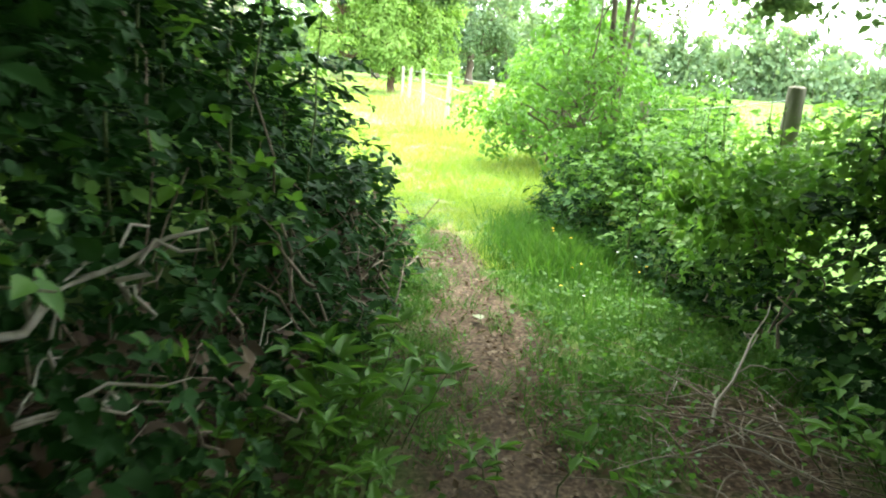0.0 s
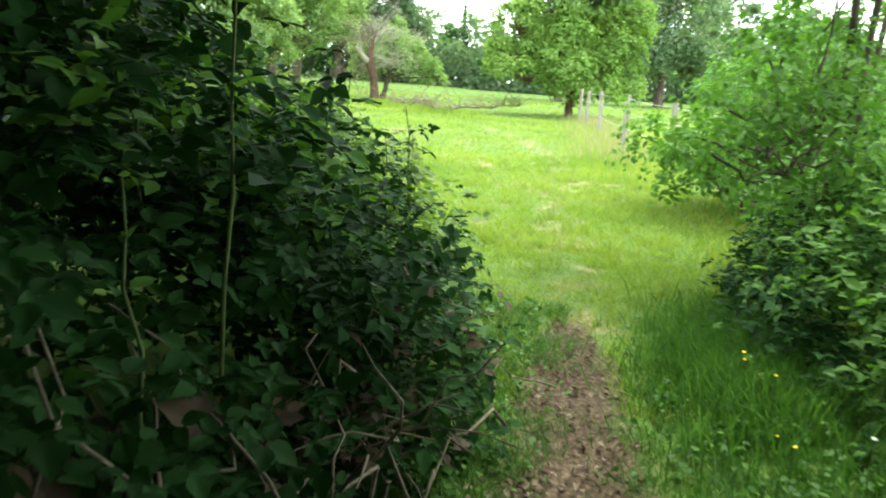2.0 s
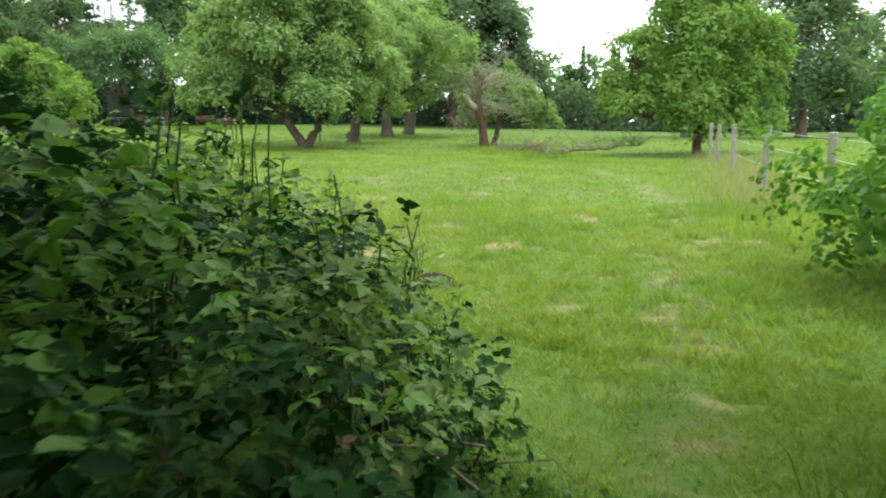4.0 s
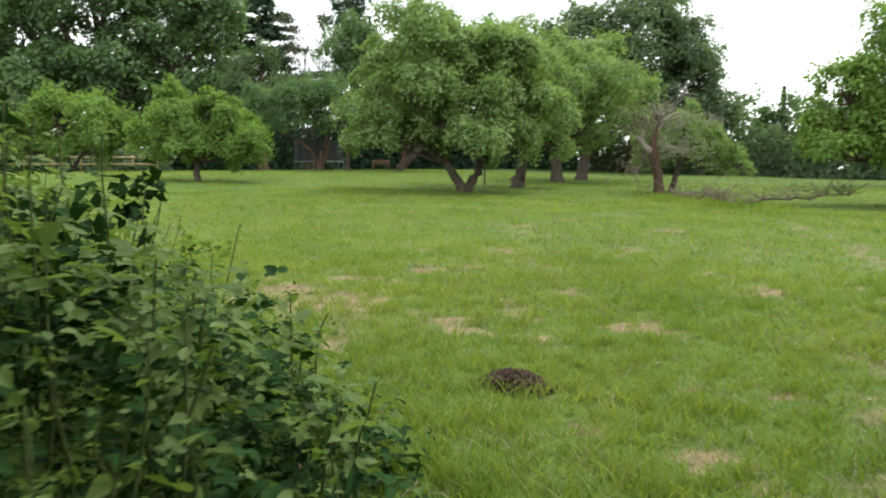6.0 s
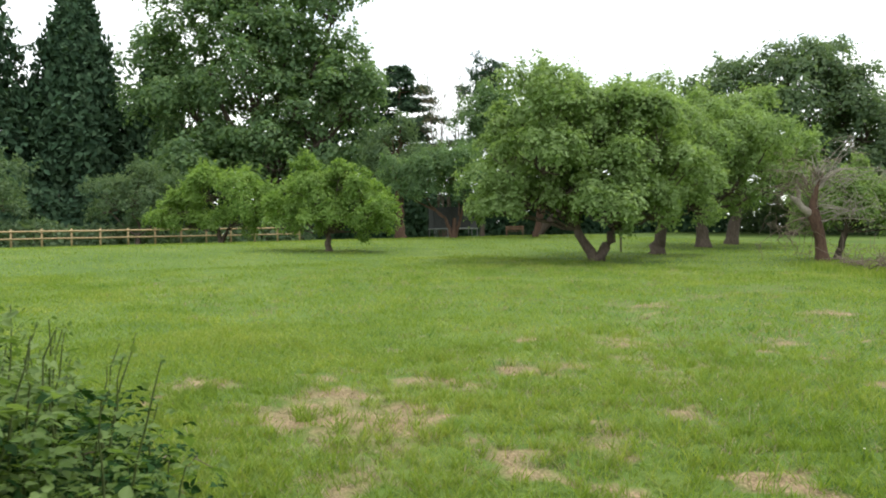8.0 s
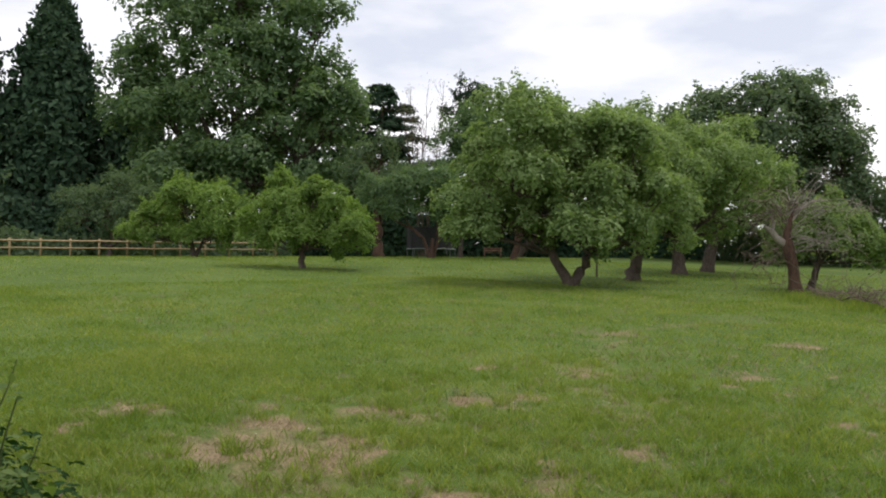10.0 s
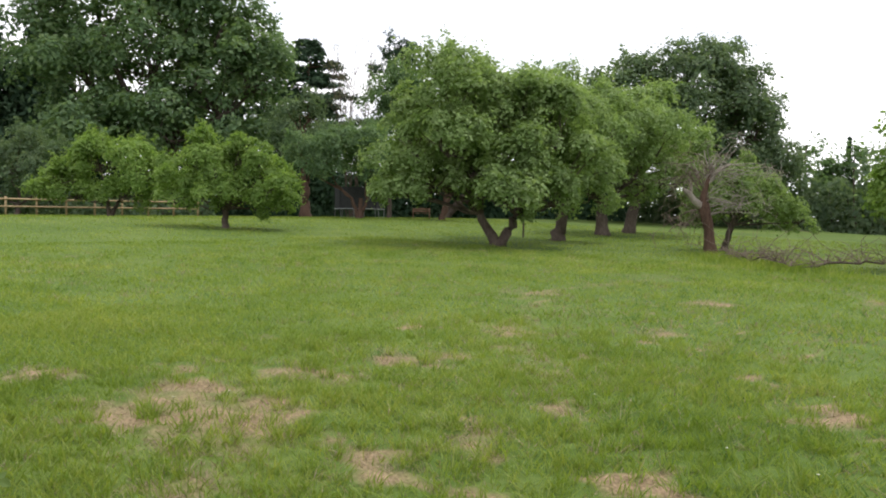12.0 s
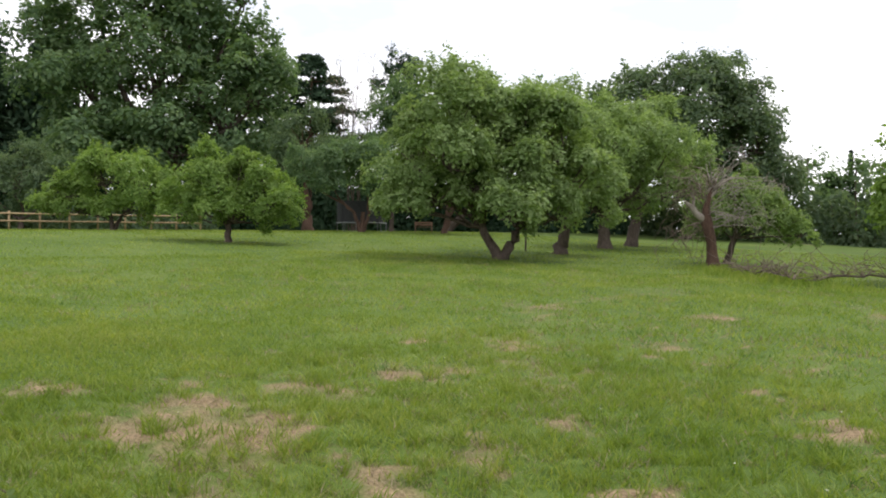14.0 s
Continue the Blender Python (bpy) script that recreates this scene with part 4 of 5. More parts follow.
# ---- hedges at the gap ----
def bank(name, label, line, tops, steep, deep, count, leaf, mats, shape="ovate", group="bramble thickets", shoots=30, dead=40, inner=0.35, pale_share=0.16, loose=0.10, shaded=0.2):
    """A bramble thicket. line: its foot, with the thicket to the left of it; tops and steep: height and rise along it; deep: how far back it goes."""
    line = np.array(line, float)
    seg = np.linalg.norm(np.diff(line, axis=0), axis=1)
    run = np.concatenate([[0], np.cumsum(seg)])
    root = thing(name, line[0, 0], line[0, 1], ground_z(*line[0]), label, "hedge", group)
    o = np.array(root.location)
    def place(s, d):
        x, y = np.interp(s, run, line[:, 0]), np.interp(s, run, line[:, 1])
        e = 0.25
        tx = np.interp(s + e, run, line[:, 0]) - np.interp(s - e, run, line[:, 0])
        ty = np.interp(s + e, run, line[:, 1]) - np.interp(s - e, run, line[:, 1])
        q = np.hypot(tx, ty)
        nx_, ny_ = -ty / q, tx / q
        H = np.interp(s, run, tops)
        st = np.interp(s, run, steep)
        bumps = 1 + 0.13 * np.sin(s * 2.3 + d * 1.7) + 0.10 * np.sin(s * 5.1 + d * 3.3) + 0.06 * np.sin(s * 9.7 - d * 6)
        z = H * bumps * (1 - np.exp(-np.maximum(d, 0) / st))
        return x + nx_ * d, y + ny_ * d, z, nx_, ny_, st, H
    each = 11
    n = count // each
    s = rng.uniform(0, run[-1], n)
    u = rng.random(n)
    st0, H0 = np.interp(s, run, steep), np.interp(s, run, tops)
    up = H0 / (H0 + deep * 0.7)
    d = np.where(u < up, -st0 * np.log(np.maximum(1 - np.clip(u / np.maximum(up, 1e-3), 0, 0.97), 0.03)), rng.uniform(0, 1, n) * deep)
    s_of = s
    x, y, z, nx_, ny_, st, H = place(s, d)
    slope = np.clip(H / st * np.exp(-d / st), 0, 6)
    Nn = unit(np.stack([-nx_ * slope, -ny_ * slope, np.ones(n)], -1))
    sink = np.maximum(rng.normal(loose * 0.5 - 0.03, loose, n), -0.12)
    sink = np.where(rng.random(n) < inner, rng.uniform(0.15, 0.6, n), sink)
    c = np.stack([x, y, z], -1) - Nn * sink[:, None]
    who = np.repeat(np.arange(n), each)
    p = c[who] + np.clip(rng.standard_normal((len(who), 3)), -1.7, 1.7) * np.array([0.11, 0.11, 0.085])
    Nn, s = Nn[who], s[who]
    gz = land(p[:, 0], p[:, 1])
    p[:, 2] += gz
    ok = p[:, 2] > gz + 0.03
    p, Nn, s = p[ok] - o, Nn[ok], s[ok]
    facing = unit(Nn * 0.35 + np.array([0, 0, 0.9]) + 0.40 * rng.standard_normal(p.shape))
    # each leaf has three leaflets on one stalk
    three = []
    base_turn = unit(np.cross(facing, rng.standard_normal(p.shape)))
    other = np.cross(facing, base_turn)
    size = leaf * rng.uniform(0.65, 1.3, len(p))
    for ang, sc in ((0.0, 1.15), (1.35, 0.9), (-1.35, 0.9)):
        dirn = base_turn * math.cos(ang) + other * math.sin(ang)
        three.append((p + dirn * (size * 0.12)[:, None], dirn, size * sc))
    pieces = {k: [] for k in range(len(mats))}
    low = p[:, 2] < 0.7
    # shade is put in by colour: dark leaves low down, paler ones higher
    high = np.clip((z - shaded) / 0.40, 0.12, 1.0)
    pick = (rng.random(n) < high * np.interp(s_of, run, np.broadcast_to(pale_share, len(run))))[who][ok].astype(int)
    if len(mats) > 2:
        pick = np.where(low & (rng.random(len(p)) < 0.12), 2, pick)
    for k in range(len(mats)):
        for q, dirn, sz in three:
            w = pick == k
            pieces[k].append(leaves(q[w], unit(facing[w] + 0.15 * rng.standard_normal(q[w].shape)), sz[w], shape, 0.74, 0.10, dirn[w] * 30))
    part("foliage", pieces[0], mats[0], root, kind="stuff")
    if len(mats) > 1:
        part("pale_foliage", pieces[1], mats[1], root, "paler fresh leaves, coloured as lit", "stuff")
    if len(mats) > 2:
        part("withered_foliage", pieces[2], mats[2], root, "withered brown leaves", "stuff")
    for _ in range(shoots):
        s1, d1 = rng.uniform(0, run[-1]), rng.uniform(0.1, deep * 0.7)
        bx, by, bz, mx, my, _, hh = (float(v) for v in place(s1, d1))
        g = ground_z(bx, by)
        a = np.array([bx, by, g + bz * 0.5]) - o
        b = np.array([bx - mx * rng.uniform(-0.1, 0.2), by - my * rng.uniform(-0.1, 0.2), g + bz + rng.uniform(0.12, 0.5)]) - o
        cane = bent(a, b, 6, 0.04, 0.012)
        c = part("cane", [tube(cane, np.linspace(0.0075, 0.003, 6), 5)], M_CANE, root)
        q = cane[[2, 3, 4, 4, 5, 5, 5, 5]] + rng.normal(0, 0.016, (8, 3))
        fn = unit(np.array([0, 0, 0.8]) + 0.6 * rng.standard_normal(q.shape))
        part("shoot_foliage", [leaves(q, fn, np.array([1, 1, 0.9, 0.8, 0.6, 0.6, 0.5, 0.5]) * leaf, shape, 0.7, 0.12)], mats[1], c, kind="stuff")
    for _ in range(dead):
        s1, d1 = rng.uniform(0, run[-1]), rng.uniform(0.0, 0.3)
        bx, by, bz, mx, my, _, hh = (float(v) for v in place(s1, d1))
        g = ground_z(bx, by)
        a = np.array([bx + mx * 0.3, by + my * 0.3, g + 0.02]) - o
        if rng.random() < 0.55:
            a = np.array([bx - mx * 0.06 + rng.normal(0, 0.2), by - my * 0.06 + rng.normal(0, 0.2), g + bz * rng.uniform(0.1, 0.5)]) - o
        b = np.array([bx - mx * 0.02 + rng.normal(0, 0.25), by - my * 0.02 + rng.normal(0, 0.25), g + bz * rng.uniform(0.5, 1.0)]) - o
        part("dead_stem", [tube(bent(a, b, 6, 0.05, 0.04), np.linspace(rng.uniform(0.004, 0.010), 0.003, 6), 5)], M_TWIG, root)
    return root


LEFT = [(-1.0, -2.2), (-1.0, 0.5), (-0.88, 1.9), (-0.62, 3.3), (-0.36, 4.5), (-0.30, 5.3), (-0.52, 6.3), (-0.88, 7.42), (-1.62, 8.46), (-2.6, 9.3), (-3.9, 9.85), (-5.3, 9.9), (-9.5, 9.3)]
# share of pale leaves follows how brightly each stretch of hedge is lit
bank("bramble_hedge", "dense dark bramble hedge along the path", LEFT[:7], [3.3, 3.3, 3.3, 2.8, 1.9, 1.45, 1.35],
     [0.25, 0.25, 0.30, 0.40, 0.50, 0.55, 0.60], 1.9, 19000, 0.066, [M_BRAMBLE_SHADE, M_FRESH, M_BROWNLEAF], shoots=34, dead=190, pale_share=(0.22, 0.24, 0.18, 0.06, 0.14, 0.55, 0.75), inner=0.55, loose=0.19, shaded=0.7)
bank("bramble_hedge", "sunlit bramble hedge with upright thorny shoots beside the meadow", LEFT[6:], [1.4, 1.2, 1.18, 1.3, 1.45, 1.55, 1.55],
     [0.50, 0.45, 0.48, 0.8, 0.95, 0.95, 0.95], 1.9, 15500, 0.054, [M_BRAMBLE_SHADE, M_BRAMBLE_LIT], shoots=120, dead=40, pale_share=0.74, loose=0.15)
RIGHT = [(3.0, 11.4), (2.0, 10.2), (1.4, 8.9), (1.1, 7.6), (0.98, 6.6), (1.38, 5.9), (1.62, 5.1), (1.85, 4.2), (1.95, 3.0), (2.05, 1.8), (2.1, 0.8)]
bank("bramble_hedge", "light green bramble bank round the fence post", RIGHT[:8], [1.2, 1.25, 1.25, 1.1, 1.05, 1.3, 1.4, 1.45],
     [0.5, 0.5, 0.5, 0.55, 0.6, 0.5, 0.42, 0.36], 1.8, 14500, 0.054, [M_BRAMBLE_SHADE, M_FRESH], shoots=60, dead=30, pale_share=0.88)
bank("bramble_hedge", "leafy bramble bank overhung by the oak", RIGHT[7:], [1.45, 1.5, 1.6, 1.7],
     [0.36, 0.34, 0.32, 0.32], 1.6, 7500, 0.066, [M_BRAMBLE_SHADE, M_FRESH], shoots=20, dead=20, pale_share=0.42)

# unseen shrubs added to keep sky light off the hedge and path
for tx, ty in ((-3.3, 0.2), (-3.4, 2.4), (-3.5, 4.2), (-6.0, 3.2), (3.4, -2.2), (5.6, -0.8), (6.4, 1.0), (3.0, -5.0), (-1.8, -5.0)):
    tree("filler_shrub", tx, ty, "dense dark shrub, unseen, added to block light round the hedge",
         [(0, 0, 2.2, 1.4, 1.3), (0.5, 0.4, 1.2, 1.3, 1.0), (-0.5, -0.4, 1.3, 1.3, 1.1), (0, 0, 3.0, 1.1, 0.8)], 0.26, 2600, M_BRAMBLE_SHADE, stems=(((0, 0), 0.08),), fork=0.8, category="shrub", group="shrubs inside the hedge", twigs=False)
# taller unseen shrubs, added to close off light from behind the path
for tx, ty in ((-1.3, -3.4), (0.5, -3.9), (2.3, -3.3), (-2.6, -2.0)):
    tree("filler_shrub", tx, ty, "tall dark shrub, unseen, added to darken the start of the path",
         [(0, 0, 3.2, 1.5, 1.5), (0.6, 0.4, 1.6, 1.4, 1.2), (-0.6, -0.4, 1.7, 1.4, 1.3), (0, 0, 4.6, 1.4, 1.0)], 0.24, 4200, M_BRAMBLE_SHADE, stems=(((0, 0), 0.08),), fork=1.0, category="shrub", group="shrubs inside the hedge", twigs=False)
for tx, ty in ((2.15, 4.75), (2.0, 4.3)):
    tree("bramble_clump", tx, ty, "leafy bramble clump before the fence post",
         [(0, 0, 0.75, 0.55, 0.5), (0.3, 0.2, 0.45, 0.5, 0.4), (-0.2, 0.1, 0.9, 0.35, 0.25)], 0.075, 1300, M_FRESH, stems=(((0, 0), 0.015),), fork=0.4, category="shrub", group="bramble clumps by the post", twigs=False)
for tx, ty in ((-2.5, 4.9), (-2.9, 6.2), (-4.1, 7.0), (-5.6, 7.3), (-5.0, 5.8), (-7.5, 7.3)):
    tree("filler_shrub", tx, ty, "low tangled bramble thicket filling the hedge",
         [(0, 0, 0.75, 1.1, 0.6), (0.6, 0.3, 0.65, 0.9, 0.55), (-0.6, -0.3, 0.65, 0.9, 0.55)], 0.09, 2800, M_BRAMBLE_SHADE, stems=(((0, 0), 0.03),), fork=0.4, category="shrub", group="shrubs inside the hedge", twigs=False)
tree("elder_bush", 1.9, 8.6, "airy light green shrub with thin upright stems by the path",
     [(0.3, 0.2, 3.0, 1.1, 0.5), (-0.75, -0.1, 1.2, 0.85, 0.7), (0.2, 0.6, 3.7, 1.6, 1.0), (1.5, 0.2, 3.5, 1.3, 1.0), (-0.2, 0.3, 1.4, 0.7, 0.7), (-0.6, 0.3, 2.5, 0.7, 0.32), (1.6, 0.1, 2.5, 0.9, 0.38)],
     0.085, 16000, M_FRESH, stems=(((-0.1, 0), 0.034), ((0.35, 0.1), 0.030), ((0.7, 0.2), 0.026)), fork=2.7, category="shrub", sparse=0.35, spray=0.3)
tree("hawthorn_bush", 1.9, 12.6, "leafy green hawthorn bush beside the worn path",
     [(-0.8, -0.3, 0.5, 0.9, 0.5), (0.4, -0.3, 0.5, 1.0, 0.5), (1.3, 0, 0.5, 0.9, 0.5), (-0.5, 0, 1.0, 1.1, 0.7), (0.5, 0.2, 1.4, 1.0, 0.7), (1.2, 0.1, 1.1, 1.2, 0.8), (-0.9, -0.5, 0.7, 0.9, 0.55), (0.9, 0.5, 2.2, 0.6, 0.5)],
     0.11, 10500, M_FRESH, stems=(((0, 0), 0.04), ((0.3, 0.1), 0.03)), fork=0.6, category="shrub")


def overhanging_oak(x, y):
    """The oak behind the gap, whose limbs hang over the path."""
    root = thing("overhanging_oak", x, y, ground_z(x, y) - 0.05, "big oak whose dark leafy boughs hang over the path", "tree")
    o = np.array(root.location)
    part("trunk", [tube([(0, 0, 0), (0, 0, 1.2), (-0.05, 0.05, 2.6), (-0.1, 0.1, 4.2), (-0.2, 0.2, 6.0), (-0.3, 0.2, 8.5)], [0.5, 0.38, 0.34, 0.3, 0.22, 0.08], 14, 0.05)], M_BARK, root, smooth=True)
    # small hubs are the hanging sprays; large unseen ones are added to cast shade
    hubs = [(1.6, 1.0, 5.0, 1.9, 1.2), (-0.8, 0.6, 5.2, 2.0, 1.2), (0.6, 3.4, 4.6, 1.8, 1.0), (-1.8, 2.8, 4.9, 1.8, 1.0), (3.6, 2.6, 4.6, 1.7, 1.1), (-0.4, -1.8, 5.0, 2.2, 1.3), (2.4, -1.4, 6.5, 2.4, 1.5), (-2.6, 0.2, 5.0, 1.8, 1.1), (0.8, 1.2, 7.2, 2.6, 1.4), (-2.4, 4.6, 4.3, 1.6, 0.8), (-3.6, 2.4, 4.5, 1.9, 0.9), (-2.6, -2.0, 5.0, 2.2, 1.2), (2.6, -3.8, 5.0, 2.4, 1.5), (0.8, 0.2, 4.4, 1.8, 0.9), (1.6, 2.2, 4.4, 1.7, 0.8), (-0.6, 2.0, 4.6, 1.7, 0.8), (0.3, -2.0, 4.2, 2.0, 1.0), (-1.8, 0.6, 4.5, 1.7, 0.8), (2.7, 3.6, 4.8, 1.5, 0.7), (-1.5, 3.4, 4.5, 1.6, 0.7), (-1.5, 4.7, 4.6, 1.4, 0.6), (-2.9, 4.0, 4.5, 1.7, 0.8), (-2.8, 2.2, 4.5, 1.7, 0.8),
            (2.4, 4.9, 2.35, 0.55, 0.34), (1.9, 4.7, 2.1, 0.34, 0.2), (2.9, 4.6, 2.1, 0.5, 0.34), (4.9, 1.6, 3.1, 1.6, 0.9), (5.2, -0.4, 3.0, 1.6, 1.0), (5.4, -2.2, 3.2, 1.8, 1.1), (-0.6, 5.2, 4.4, 1.5, 0.7), (5.6, 3.4, 5.6, 2.0, 1.0), (4.4, 5.4, 6.2, 1.9, 0.9), (2.2, 4.4, 5.6, 1.7, 0.8), (-2.3, 6.4, 4.8, 1.5, 0.7), (-4.0, 4.0, 4.6, 1.7, 0.8), (-1.4, 5.0, 3.8, 1.4, 0.5), (-1.9, 6.0, 3.9, 1.2, 0.5), (-1.0, 7.0, 2.42, 0.22, 0.13), (-1.27, 7.9, 2.28, 0.16, 0.07), (0.0, 9.2, 2.42, 0.28, 0.12), (0.35, 9.0, 2.5, 0.25, 0.12), (0.0, 6.6, 3.7, 0.6, 0.2)]
    P, N, wood, low_P, low_N = [], [], [], [], []
    for hx, hy, hz, r, h in hubs:
        c = np.array([hx, hy, hz + 0.0]) - o
        small = r < 0.9
        start = np.array([-0.1, 0.1, 3.9]) if not small else np.array([-0.15, 0.2, 4.4])
        wood.append(tube(bent(start, c, 8, 0.9 if small else 0.3, 0.05), np.linspace(0.10 if not small else 0.07, 0.012, 8), 6))
        n = (430 if hy < 2 else 950) if not small else int(560 * r + 45)
        m = 26 if not small else 9
        C = c + unit(rng.standard_normal((m, 3))) * rng.uniform(0.3, 1.0, (m, 1)) * np.array([r, r, h])
        for k in range(m):
            wood.append(tube(bent(c, C[k], 4, 0.04, 0.03), np.linspace(0.02, 0.004, 4), 4))
        who = rng.integers(0, m, n)
        q = rng.standard_normal((n, 3)) * np.array([r * 0.22, r * 0.22, h * 0.18])
        (low_P if small else P).append(C[who] + q)
        (low_N if small else N).append(unit(np.array([0, 0, 0.9]) + 0.6 * rng.standard_normal((n, 3))))
    part("low_bough", [leaves(np.concatenate(low_P), np.concatenate(low_N), 0.085, "ovate", 0.6)], M_OAK, root, "dark hanging leaf sprays")
    part("branchwork", wood, M_BARK, root, kind="stuff", smooth=True)
    part("crown", [leaves(np.concatenate(P), np.concatenate(N), 0.33, "kite", 0.62)], M_OAK, root)


overhanging_oak(3.7, 0.2)


# ---- undergrowth and litter by the path ----
def broad_plant(x, y, n, size, height, label):
    """A leafy herb: upright stems with long pointed leaves."""
    root = thing("leafy_herb", x, y, ground_z(x, y), label, "plant", "herbs by the path")
    stems_, P, N, D = [], [], [], []
    for _ in range(n):
        b = rng.normal(0, 0.10, 2)
        t = np.array([b[0] * 1.9, b[1] * 1.9, height * rng.uniform(0.6, 1.1)])
        line = bent((b[0], b[1], -0.02), t, 6, 0, 0.008)
        stems_.append(tube(line, np.linspace(0.005, 0.002, 6), 5))
        for k in (2, 3, 4, 5, 5):
            for _ in range(2):
                a = rng.uniform(0, 2 * np.pi)
                P.append(line[k])
                D.append((math.cos(a) * 20, math.sin(a) * 20, 6))
                N.append(unit(np.array([-math.cos(a) * 0.3, -math.sin(a) * 0.3, 1]) + 0.2 * rng.standard_normal(3)))
    for k, st in enumerate(stems_):
        stalk = part("stem", [st], M_CANE, root)
        for j in range(k * 10, k * 10 + 10):
            part("leaf", [leaves(np.array(P[j:j + 1]), np.array(N[j:j + 1]), size, "ovate", 0.36, 0.12, np.array(D[j:j + 1]))], M_FRESH, stalk)


for hx, hy, hn, hs, hh in ((-0.36, 2.75, 7, 0.16, 0.40), (-0.5, 3.05, 6, 0.14, 0.36), (-0.62, 2.5, 6, 0.10, 0.28), (-0.35, 2.4, 5, 0.10, 0.2), (-0.8, 2.75, 6, 0.09, 0.3), (0.32, 2.42, 2, 0.10, 0.18), (0.22, 2.55, 1, 0.09, 0.14),
                           (1.75, 2.75, 5, 0.11, 0.32), (2.0, 2.35, 6, 0.12, 0.36), (-0.95, 2.2, 5, 0.10, 0.25), (-0.35, 3.5, 4, 0.10, 0.22), (0.62, 2.3, 2, 0.08, 0.12)):
    broad_plant(hx, hy, hn, hs, hh, "low leafy green herb with long pointed leaves")


def dead_branch(x, y, z, tips, thick, label, group):
    root = thing("dead_branch", x, y, ground_z(x, y), label, "branch", group)
    a = np.array([0, 0, z])
    for i, (tx, ty, tz) in enumerate(tips):
        start = a if i == 0 else a + (np.array(tips[0]) - a) * rng.uniform(0.25, 0.75)
        part("limb" if i == 0 else "twig", [tube(bent(start, (tx, ty, tz), 7, 0.03, 0.018), np.linspace(thick if i == 0 else thick * 0.5, thick * 0.25, 7), 6, 0.06)], M_DEADWOOD, root, smooth=True)


dead_branch(-1.25, 1.55, 0.72, [(0.5, 0.58, 0.30 + 0.72), (0.52, 0.5, 0.98), (0.40, 0.40, 0.80), (0.34, 0.56, 1.02), (0.12, 0.45, 0.95)], 0.017, "pale dead branch caught in brambles", "dead branches in the hedge")
dead_branch(-1.25, 1.45, 0.62, [(0.52, 0.45, 0.66), (0.45, 0.5, 0.56), (0.3, 0.35, 0.60), (0.2, 0.4, 0.72)], 0.010, "thin pale dead branch low in the hedge", "dead branches in the hedge")
dead_branch(-1.05, 1.75, 0.0, [(0.0, 0.1, 0.85), (0.12, 0.15, 0.6)], 0.014, "upright grey dead stem in the hedge", "dead branches in the hedge")
dead_branch(-0.85, 2.6, 0.0, [(0.08, 0.35, 0.5), (0.15, 0.5, 0.4)], 0.010, "upright grey dead stem in the hedge", "dead branches in the hedge")
dead_branch(1.2, 3.0, 0.02, [(0.55, 0.75, 0.42), (0.6, 0.4, 0.12), (0.4, 0.65, 0.25)], 0.010, "pale dead branch propped on brushwood", "brushwood beside the path")

brush = thing("brushwood_pile", 1.38, 3.05, 0.0, "heap of dry brown twigs and stalks on bare soil", "brushwood", "brushwood beside the path")
for _ in range(150):
    a = rng.normal(0, 0.30, 3) * np.array([1, 1.2, 0])
    e = a + rng.normal(0, 0.26, 3) * np.array([1.1, 1.1, 0.2])
    top = 0.13 * math.exp(-(a[0] ** 2 + a[1] ** 2) / 0.10)
    a[2], e[2] = rng.uniform(0.0, 0.03) + top * rng.random(), rng.uniform(0.01, 0.05) + top * rng.random()
    part("twig", [tube(bent(a, e, 4, 0.01, 0.01), np.linspace(0.0045, 0.002, 4), 4)], M_DEADWOOD if rng.random() < 0.12 else M_TWIG, brush)

# fallen leaves and chips on the bare soil
n = 9000
lx, ly = rng.uniform(-2.0, 2.0, n), rng.uniform(0.6, 7.0, n)
keep = (dirt_at(lx, ly) + 0.35 * np.exp(-((lx + 0.5) / 0.3) ** 2) > 0.45)
lx, ly = lx[keep], ly[keep]
lp = np.stack([lx, ly, land(lx, ly) + 0.004], -1)
ln = unit(np.array([0, 0, 1.0]) + 0.35 * rng.standard_normal(lp.shape))
litter = thing("leaf_litter", 0, 3, 0, "dry brown leaves and pale chips scattered on bare soil", "leaf litter", kind="stuff")
part("dead_leaves", [leaves(lp - (0, 3, 0), ln, 0.045, "kite", 0.55)], M_LITTER, litter, kind="stuff")
pale = thing("pale_leaf", 0.29, 4.34, ground_z(0.29, 4.34), "single bleached leaf lying on the path", "leaf")
part("blade", [leaves(np.array([[-0.04, 0, 0.012]]), np.array([[0.1, 0, 1.0]]), np.array([0.10]), "ovate", 0.8, 0.1)], M_PALELEAF, pale)


